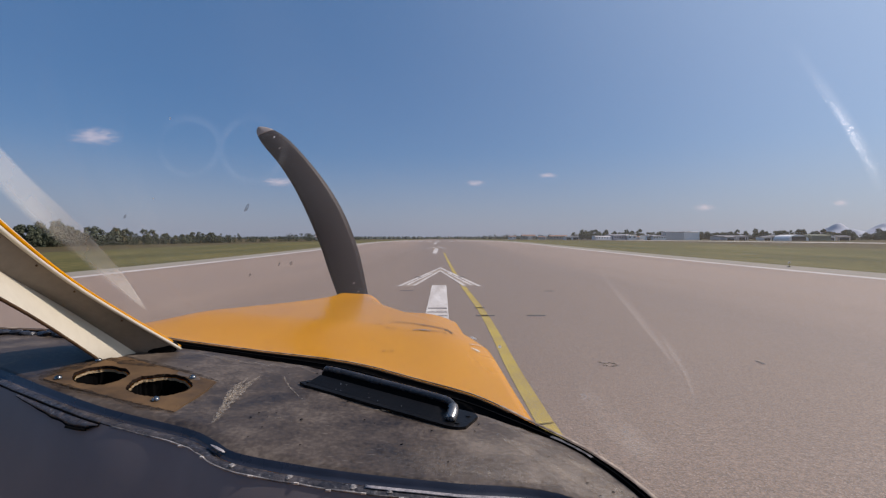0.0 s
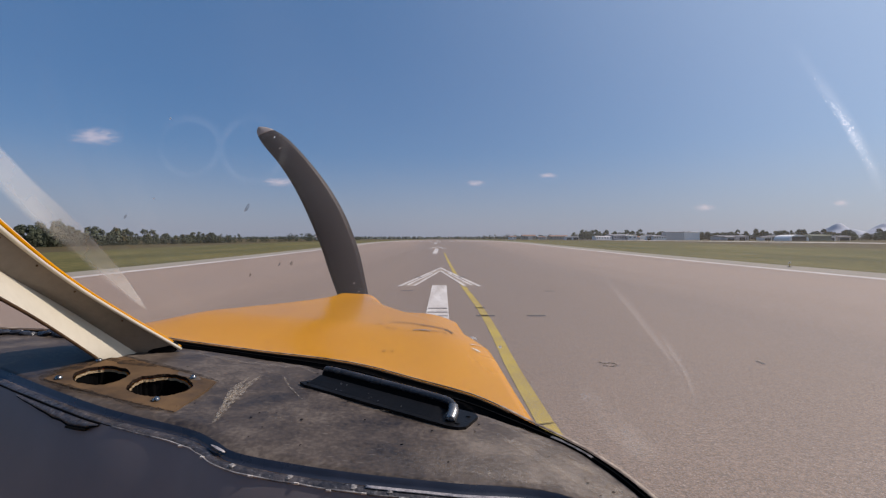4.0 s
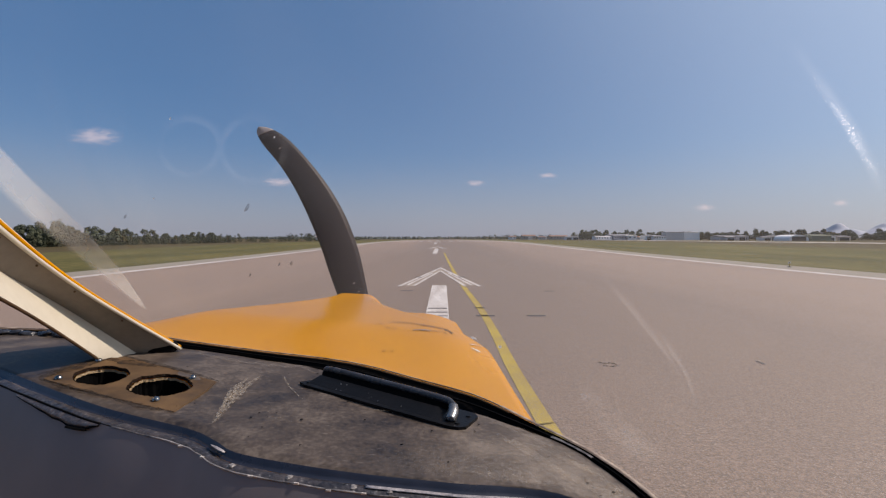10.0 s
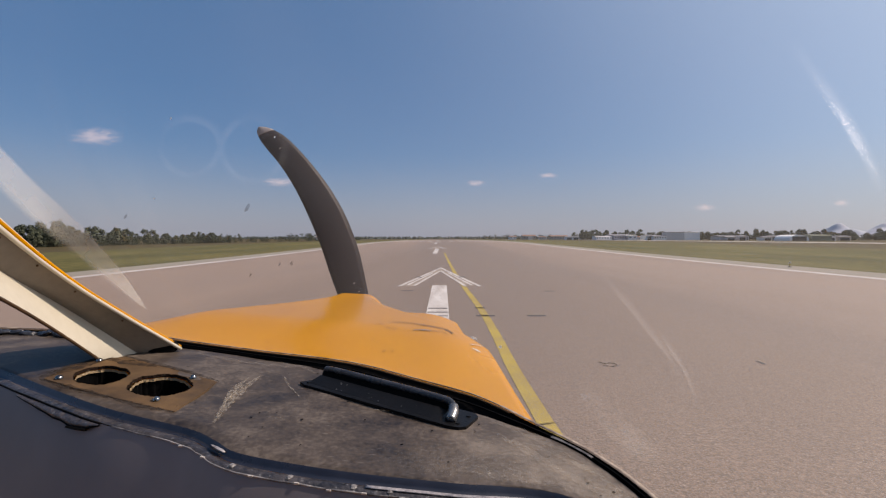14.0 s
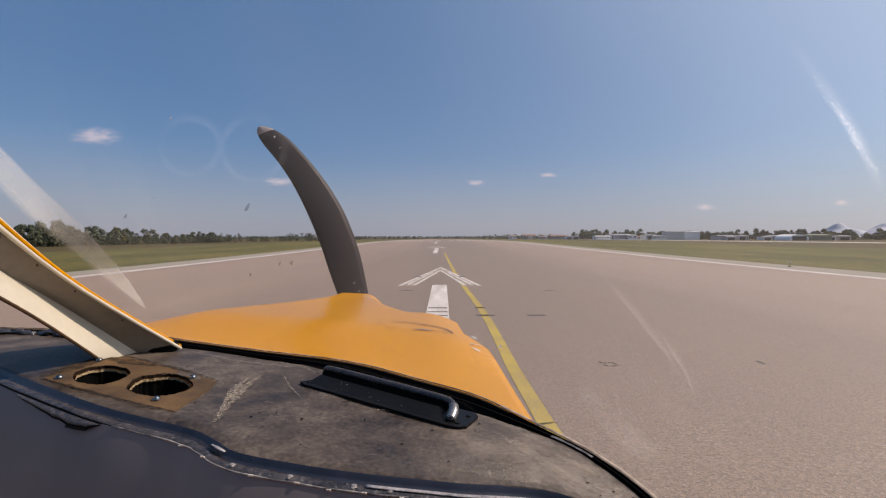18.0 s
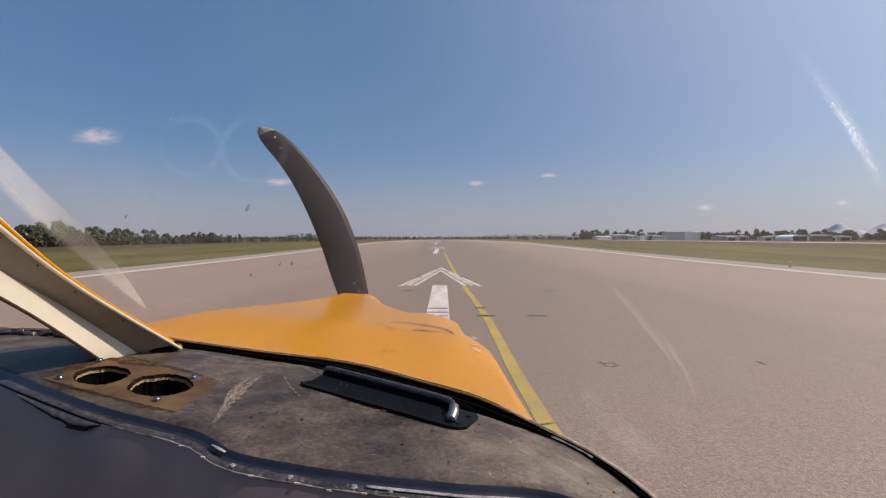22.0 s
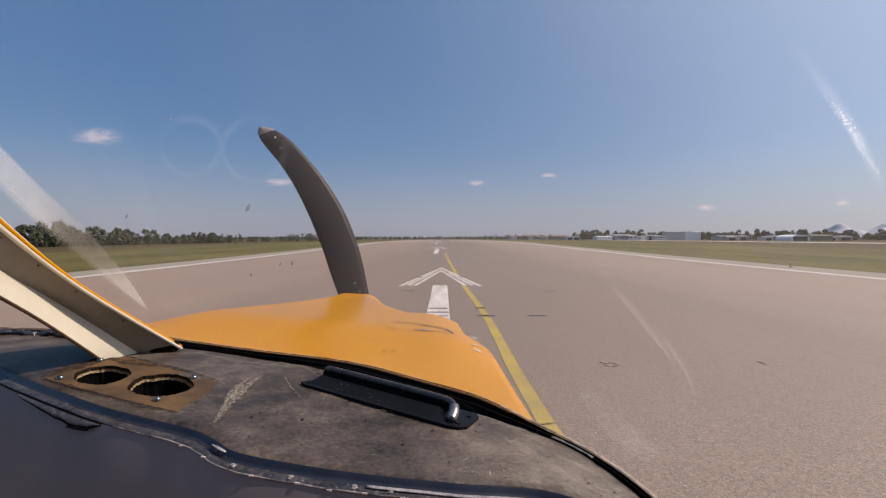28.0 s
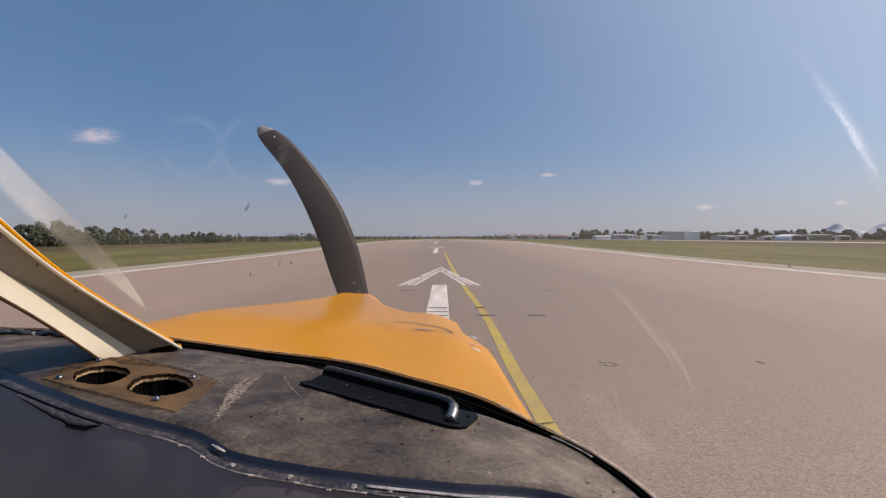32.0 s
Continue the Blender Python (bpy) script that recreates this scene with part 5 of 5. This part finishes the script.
for i in (30, 38, 47, 52, 55, 58, 61, 64, 67, 70):
    p = chip_line[i]
    bm = box_bm(-0.0026, 0.0026, -0.0008, 0.0008, -0.0009, 0.0009, 0.0004, Matrix.Translation(p + Vector((0.0, -0.0008, 0.0006 * math.sin(i)))) @ pose(0, 0, 0, 0, 0, -14 + i * 7 % 20))
    part("trim_clip", bm, CLIP_WHITE, aircraft, "small white clip in the trim bead")
for i in (44, 51, 57, 60, 68):
    bm = bmesh.new()
    bmesh.ops.create_cone(bm, cap_ends=True, segments=10, radius1=0.0038, radius2=0.0022, depth=0.0016)
    for v in bm.verts:
        v.co *= 1 + 0.25 * noise.noise(v.co * 700 + Vector((i, 0, 0)))
    bmesh.ops.transform(bm, matrix=Matrix.Translation(below(i, 0.0110, 0.0064)), verts=bm.verts)
    part("trim_rivet", bm, TRIM_EDGE, aircraft, "worn rivet head in the trim ledge")

# the body below, and the wheels that carry it
def hull(y0, y1, fn, n=16):
    """A rounded hull: fn(t) gives centre x, centre z, half width and half height."""
    bm = bmesh.new()
    rings = []
    for i in range(n):
        t = i / (n - 1)
        cx, cz, hw, hh = fn(t)
        rings.append([bm.verts.new((cx + hw * math.copysign(abs(math.cos(a)) ** 0.6, math.cos(a)), y0 + (y1 - y0) * t,
                                    cz + hh * math.copysign(abs(math.sin(a)) ** 0.6, math.sin(a)))) for a in lin(0, 2 * math.pi * 27 / 28, 28)])
    for a, b in zip(rings, rings[1:]):
        for j in range(28):
            bm.faces.new((a[j], a[(j + 1) % 28], b[(j + 1) % 28], b[j]))
    bm.faces.new(rings[0][::-1])
    bm.faces.new(rings[-1])
    bmesh.ops.recalc_face_normals(bm, faces=bm.faces)
    return bm


part("fuselage", hull(-4.6, 0.34, lambda t: (XC, 1.25 - 0.25 * ease(t), 0.06 + 0.45 * ease(t * 1.5), 0.10 + 0.33 * ease(t * 1.4))), ORANGE, aircraft, "orange fuselage below the glareshield", smooth=True)
part("belly", hull(0.34, 1.5, lambda t: (XC, 1.0 + 0.02 * t, 0.44 - 0.10 * t, 0.40 - 0.08 * t)), ORANGE, aircraft, smooth=True)
# unseen shell behind the eye, added to keep sky light off post and panel
LINING = mat("added_cabin_lining", (0.34, 0.31, 0.27), (0.26, 0.24, 0.20), 6.0, 0.9)


def cabin(u, v, shrink):
    """Unseen arched shell that blocks sky light: u round the arch, v from its open front to its closed back."""
    a = radians(-35 + 250 * u)
    wide, high = 0.55 - 0.22 * ease(v), 0.60 - 0.34 * ease((v - 0.2) / 0.8)
    return Vector((XC + (wide - shrink) * math.cos(a), -0.28 - 2.0 * v, EYE - 0.30 - 0.35 * ease((v - 0.2) / 0.8) + (high - shrink) * math.sin(a)))


part("added_cabin_roof", grid_bm(lambda u, v: cabin(u, v, 0.0), lin(0, 1, 32), lin(0, 1, 14)), ORANGE, aircraft, "unseen orange cabin roof, added to block sky light from behind", smooth=True)
part("added_cabin_lining", grid_bm(lambda u, v: cabin(u, v, 0.02), lin(0, 1, 32), lin(0, 1, 14)), LINING, aircraft, "unseen cabin lining, added to block sky light from behind", smooth=True)
bm = bmesh.new()
bm.faces.new([bm.verts.new(cabin(u, 1.0, 0.02)) for u in lin(0, 1, 32)])
part("added_bulkhead", bm, LINING, aircraft, "unseen bulkhead, added to close the light-blocking shell")
for x, y in ((-0.30, 1.15), (-1.45, -0.6), (0.85, -0.6)):
    bm = bmesh.new()
    bmesh.ops.create_cone(bm, cap_ends=True, segments=24, radius1=0.2, radius2=0.2, depth=0.14)
    bmesh.ops.bevel(bm, geom=[e for e in bm.edges if abs(e.verts[0].co.z - e.verts[1].co.z) < 0.01], offset=0.035, segments=2, affect="EDGES")
    bmesh.ops.transform(bm, matrix=Matrix.Translation((x, y, 0.206)) @ pose(0, 0, 0, 0, 90, 0), verts=bm.verts)
    part("wheel", bm, TYRE, aircraft)
    part("gear_leg", sweep([Vector((x + (0.09 if x < 0 else -0.09) * (1 if abs(x) > 0.5 else 0), y, 0.22)), Vector((x * 0.5 - 0.15, y, 0.68))], ring(0.03, 8), up=(0, 1, 0)), STEEL, aircraft)

# ---- trees ----
rng = random.Random(5)


def leaf_crown(h, r, base, clumps, leaves, seed, lean=0.0):
    """A crown of leafy clumps with gaps between them."""
    rr = random.Random(seed)
    verts, faces = [], []
    for c in range(clumps):
        t = rr.random()
        z = base + (h - base) * t
        rad = r * math.sin(math.pi * (0.12 + 0.80 * t)) ** 0.8 * (0.55 + 0.45 * rr.random())
        a = rr.random() * 6.283
        cx, cy = rad * math.cos(a), rad * math.sin(a)
        cs = r * (0.24 + 0.22 * rr.random())
        for k in range(leaves):
            d = Vector((rr.gauss(0, 1), rr.gauss(0, 1), rr.gauss(0, 0.8))).normalized() * cs * (0.55 + 0.45 * rr.random())
            p = Vector((cx, cy, z)) + d
            n = (d.normalized() + Vector((rr.uniform(-.6, .6), rr.uniform(-.6, .6), rr.uniform(-.3, .7)))).normalized()
            u = n.orthogonal().normalized() * cs * (0.28 + 0.2 * rr.random())
            w = n.cross(u)
            i = len(verts)
            verts += [p - u, p - w * 0.7, p + u, p + w * 0.7]
            faces.append((i, i + 1, i + 2, i + 3))
    return verts, faces


def tree(label, h, r, base, seed, material, clumps=34, leaves=22):
    root = new("tree")
    tagged(root, label, "tree")
    trunk_line = [Vector((0.15 * math.sin(k * 0.9 + seed), 0.12 * math.cos(k * 1.3 + seed), h * 0.82 * k / 6)) for k in range(7)]
    bm = bmesh.new()
    rings = []
    for k, p in enumerate(trunk_line):
        rad = h * 0.018 * (1 - 0.13 * k)
        rings.append([bm.verts.new(p + Vector((rad * math.cos(a), rad * math.sin(a), 0))) for a in (0, 1.05, 2.1, 3.14, 4.19, 5.24)])
    for a, b in zip(rings, rings[1:]):
        for j in range(6):
            bm.faces.new((a[j], a[(j + 1) % 6], b[(j + 1) % 6], b[j]))
    rr = random.Random(seed)
    for k in range(6):
        z = base + (h - base) * (0.05 + 0.12 * k)
        a = rr.random() * 6.28
        p0 = Vector((0, 0, z))
        p1 = p0 + Vector((math.cos(a), math.sin(a), 0.7)) * r * 0.7
        q = Vector((-math.sin(a), math.cos(a), 0)) * h * 0.006
        v = [bm.verts.new(p) for p in (p0 - q, p0 + q, p1)]
        bm.faces.new(v)
    part("trunk", bm, BARK, root)
    v, f = leaf_crown(h, r, base, clumps, leaves, seed)
    place("crown", mesh_of("crown", v, f, material), root)
    return root


BROAD = "leafy green broadleaf tree at the edge of the field"
kinds = [tree(BROAD, 10.0, 3.6, 1.6, 1, LEAF), tree(BROAD, 11.5, 3.9, 2.2, 2, LEAF_DARK), tree(BROAD, 8.5, 3.4, 1.2, 3, LEAF),
         tree(BROAD, 12.5, 3.6, 2.0, 4, LEAF_DARK), tree(BROAD, 9.5, 4.4, 1.0, 5, LEAF)]
poplar = tree("slim dark poplar standing in a row", 9.0, 1.5, 0.8, 6, LEAF_DARK, 30, 16)
first = {k: True for k in range(6)}


def plant(kind, x, y, scale=1.0, group="trees along the field"):
    src = (kinds + [poplar])[kind]
    m = Matrix.Translation((x, y, land(x, y) - 0.1)) @ pose(0, 0, 0, 0, 0, rng.random() * 360) @ Matrix.Diagonal((scale, scale, scale * rng.uniform(0.9, 1.1), 1))
    if first[kind]:
        first[kind] = False
        src.matrix_basis = m
        tagged(src, group=group)
        return src
    ob = copy_thing(src, Matrix())
    ob.matrix_basis = m
    return ob


# a belt of wood, nearest at the side and thinning out into the distance
for k in range(78):
    t = k / 77
    y = 190 + 170 * t + rng.uniform(-10, 14)
    x = -222 - 14 * t + rng.uniform(-26, 12)
    plant(rng.randrange(5), x, y, rng.uniform(1.0, 1.35) * (1 - 0.35 * t))
for k in range(30):
    y = 350 + 110 * k / 29 + rng.uniform(-6, 6)
    plant(rng.randrange(5), -226 + rng.uniform(-14, 10), y, rng.uniform(0.55, 0.95))
for k in range(16):
    plant(5, -232 + rng.uniform(-3, 3), 430 + k * 6.5 + rng.uniform(-1, 1), rng.uniform(0.7, 1.1), "poplars in a row")


def joined_trees(name, places, label):
    """Far trees, each a crown of a few clumps, in one mesh."""
    verts, faces = [], []
    for i, (x, y, sc) in enumerate(places):
        v, f = leaf_crown(9.5, 3.8, 0.2, 14, 12, 100 + i % 9)
        b = len(verts)
        verts += [p * sc + Vector((x, y, land(x, y))) for p in v]
        faces += [tuple(b + q for q in g) for g in f]
    return tagged(place(name, mesh_of(name, verts, faces, LEAF_DARK)), label, "trees", kind="stuff")


spots = []
for k in range(110):
    t = k / 109
    spots.append((-235 + 40 * t + rng.uniform(-12, 12), 500 + 560 * t + rng.uniform(-12, 12), rng.uniform(0.6, 1.0) * (1.3 if 0.28 < t < 0.5 else 0.8)))
joined_trees("side_trees_west", [(-232 - 9 * row + rng.uniform(-7, 7), -330 + 515 * k / 84 + rng.uniform(-4, 4), rng.uniform(0.95, 1.4)) for row in range(4) for k in range(85)], "dense green wood along the side of the field")
joined_trees("hedge_west", [(-214 - 16 * (k / 219) + rng.uniform(-6, 4), 185 + 300 * k / 219 + rng.uniform(-2, 2), rng.uniform(0.28, 0.55)) for k in range(220)], "dense undergrowth at the foot of the trees")
joined_trees("far_trees_west", spots, "far line of trees along the field")

# ---- airfield buildings ----
def building(label, x0, x1, y, depth, h, wall, roof, pitch=0.0, doors=0, windows=0, arch=False):
    """A shed or block facing the runway's length, with its roof, doors and windows."""
    root = new("airfield_building")
    root.location = ((x0 + x1) / 2, y, 0)
    tagged(root, label, "building", "airfield buildings")
    bpy.context.view_layer.update()
    w = x1 - x0
    if arch:
        bm = bmesh.new()
        n = 14
        a = [bm.verts.new((x0 + w / 2 - w / 2 * math.cos(math.pi * k / n), y, h * math.sin(math.pi * k / n) ** 0.7)) for k in range(n + 1)]
        b = [bm.verts.new((v.co.x, y + depth, v.co.z)) for v in a]
        for k in range(n):
            bm.faces.new((a[k], a[k + 1], b[k + 1], b[k]))
        bm.faces.new(a)
        bm.faces.new(b[::-1])
        part("wall", bm, wall, root)
    else:
        part("wall", box_bm(x0, x1, y, y + depth, -0.3, h, 0.0), wall, root)
        bm = bmesh.new()
        e, rise_ = 0.5, max(0.25, pitch)
        v = [bm.verts.new(p) for p in ((x0 - e, y - e, h), (x1 + e, y - e, h), (x1 + e, y + depth + e, h), (x0 - e, y + depth + e, h),
                                        (x0 - e, y + depth / 2, h + rise_), (x1 + e, y + depth / 2, h + rise_))]
        for f in ((0, 1, 5, 4), (2, 3, 4, 5), (0, 4, 3), (1, 2, 5), (3, 2, 1, 0)):
            bm.faces.new([v[i] for i in f])
        part("roof", bm, roof, root)
    for k in range(doors):
        c = x0 + w * (k + 0.5) / doors
        dw = min(w / doors * 0.36, 6)
        part("door", box_bm(c - dw, c + dw, y - 0.12, y + 0.1, 0, h * 0.72), DOOR_DARK, root)
    for k in range(windows):
        c = x0 + w * (k + 0.5) / windows
        ww = w / windows * 0.28
        win = part("window", box_bm(c - ww, c + ww, y - 0.10, y + 0.1, h * 0.45, h * 0.75), WALL_GREY, root)
        part("pane", box_bm(c - ww * 0.85, c + ww * 0.85, y - 0.14, y - 0.08, h * 0.48, h * 0.72), PANE, win)
    return root


building("large grey clad hangar on the far side of the airfield", 232, 250.5, 460, 10, 8.4, WALL_PALE, ROOF_GREY, 0.4)
building("pale grey hangar joined to a darker one", 251.2, 268, 462, 10, 8.2, WALL_WHITE, WALL_PALE, 0.5, 0, 0)
building("grey low terminal building with windows", 181.5, 195, 470, 16, 4.8, CLAD_DARK, ROOF_GREY, 0.6, 0, 5)
building("white square block beside the terminal", 195.6, 205, 468, 14, 4.9, WALL_WHITE, WALL_WHITE, 0.4, 0, 2)
building("long low white building with windows", 163, 180, 472, 12, 3.6, WALL_WHITE, WALL_PALE, 0.8, 0, 6)
building("low white building beside a hangar", 218, 231, 458, 10, 4.0, WALL_WHITE, ROOF_GREY, 0.8, 0, 5)
building("grey workshop shed beside the terminal", 190, 212, 500, 20, 5.4, WALL_GREY, ROOF_GREY, 1.0, 2)
building("small white service building", 213, 226, 465, 14, 4.8, WALL_WHITE, ROOF_GREY, 0.5, 1, 2)
building("white arched hangar with a dark open front", 262, 277, 335, 16, 4.6, WALL_WHITE, ROOF_GREY, 0, 1, 0, True)
building("olive sheeted storage shed", 279, 294, 335, 14, 4.0, WALL_GREEN, WALL_GREEN, 0.8)
building("low beige block with clay roof", 136, 158, 560, 14, 4.2, WALL_BEIGE, ROOF_TILE, 1.6, 0, 6)
building("beige house with clay roof", 110, 128, 610, 12, 5.0, WALL_BEIGE, ROOF_TILE, 1.8, 0, 4)
building("small white house with clay roof", 96, 106, 640, 10, 4.0, WALL_WHITE, ROOF_TILE, 1.4, 0, 2)
building("white shed near the trees", 150, 166, 540, 10, 3.8, WALL_WHITE, ROOF_GREY, 0.5, 2)
building("grey low shed behind the taxiway", 262, 290, 420, 14, 3.8, WALL_GREY, ROOF_GREY, 0.8, 3)
building("grey low store behind the taxiway", 296, 330, 400, 14, 3.6, WALL_BEIGE, ROOF_GREY, 0.8, 3)
more = random.Random(8)
for k in range(16):
    bx, by = 118 + k * 8.2 + more.uniform(-2, 2), 600 - k * 7 + more.uniform(-8, 8)
    building("small pale airfield building beside the taxiway", bx, bx + more.uniform(5, 10), by, 7, more.uniform(2.6, 4.2), more.choice((WALL_WHITE, WALL_BEIGE, WALL_WHITE, WALL_GREY)),
             more.choice((ROOF_GREY, ROOF_TILE, ROOF_GREY)), more.uniform(0.5, 1.4), 0, 3)
for k in range(7):
    bx, by = 255 + k * 13 + more.uniform(-3, 3), 398 - k * 5 + more.uniform(-8, 8)
    building("low hangar with a dark door behind the taxiway", bx, bx + more.uniform(7, 11), by, 9, more.uniform(2.6, 3.8), more.choice((WALL_WHITE, WALL_BEIGE, WALL_GREY)), ROOF_GREY, more.uniform(0.4, 1.0), 1, 0)
building("beige farm building beyond the wood", -178, -150, 620, 12, 3.6, WALL_BEIGE, ROOF_TILE, 1.6, 0, 4)
building("white house among far trees", -166, -157, 700, 9, 4.5, WALL_WHITE, ROOF_TILE, 1.6, 0, 2)

for k in range(44):
    plant(rng.randrange(5), 165 + k * 2.4 + rng.uniform(-3, 3), 540 + rng.uniform(-14, 30), rng.uniform(0.7, 1.1), "trees behind the hangars")
for k in range(135):
    plant(rng.randrange(5), 262 + k * 1.25 + rng.uniform(-3, 3), 478 + rng.uniform(-10, 34) - k * 0.9, rng.uniform(0.6, 0.88), "trees behind the hangars")
joined_trees("side_trees_east", [(258 + k * 1.3 + rng.uniform(-4, 4), 492 + rng.uniform(-8, 22) - k * 0.9, rng.uniform(0.42, 0.72)) for k in range(140)], "dense dark trees behind the hangars")
joined_trees("far_trees_east", [(60 + k * 1.5 + rng.uniform(-3, 3), 670 + rng.uniform(-14, 30), rng.uniform(0.4, 0.75)) for k in range(80)], "far line of low trees behind the houses")


# far woods as one ragged belt, and hills beyond
def far_belt(name, x0, x1, y, h, n, seed, label, material):
    rr = random.Random(seed)
    verts, faces = [], []
    for k in range(n):
        cx, cy = x0 + (x1 - x0) * rr.random(), y + rr.uniform(-40, 60)
        hh, r = h * rr.uniform(0.55, 1.1), h * rr.uniform(0.5, 0.9)
        base = len(verts)
        for j in range(5):
            for i in range(7):
                a = i / 7 * 6.283 + j
                q = r * (1.0, 1.05, 0.9, 0.6, 0.1)[j] * rr.uniform(0.75, 1.15)
                verts.append((cx + q * math.cos(a), cy + q * math.sin(a), hh * j / 4 * rr.uniform(0.9, 1.1) - 1.0))
        for j in range(4):
            for i in range(7):
                faces.append((base + j * 7 + i, base + j * 7 + (i + 1) % 7, base + j * 7 + 7 + (i + 1) % 7, base + j * 7 + 7 + i))
    return tagged(place(name, mesh_of(name, verts, faces, material)), label, "woods", kind="stuff")


far_belt("far_woods", -900, 900, 1500, 9, 420, 3, "hazy distant woods on the horizon", FAR_WOOD)
far_belt("far_woods_behind", -2600, 2600, 2600, 12, 600, 4, "hazy distant woods on the horizon", FAR_WOOD)


def hill(x, y, w, h, seed):
    def fn(u, v):
        r = math.hypot(u, v)
        z = max(0.0, 1 - r) ** 1.15 * h * (1 + 0.35 * noise.noise(Vector((u * 3 + seed, v * 3, 0)))) - 4
        return (x + u * w, y + v * w, z)
    return tagged(part("hill", grid_bm(fn, lin(-1, 1, 40), lin(-1, 1, 40)), HILL, None, smooth=True), "blue hazy cone-shaped hill on the horizon", "hill", "far hills")


hill(3640, 4050, 300, 140, 1)
hill(4050, 4050, 360, 138, 5)


def cloud(px, pz, w, h):
    bm = bmesh.new()
    bmesh.ops.create_circle(bm, cap_ends=True, segments=32, radius=1.0)
    ob = part("cloud", bm, CLOUD, None)
    ob.matrix_world = Matrix.Translation((px, 4600, pz)) @ pose(0, 0, 0, 90) @ Matrix.Diagonal((w, h, 1, 1))
    ob.visible_shadow = False
    return tagged(ob, "small flat white fair-weather cloud", "cloud", kind="structure")


cloud(-3590, 1050, 360, 110)
cloud(-1680, 582, 230, 56)
cloud(1090, 650, 130, 34)
cloud(2720, 318, 130, 48)
cloud(4130, 368, 110, 44)
cloud(340, 570, 130, 40)
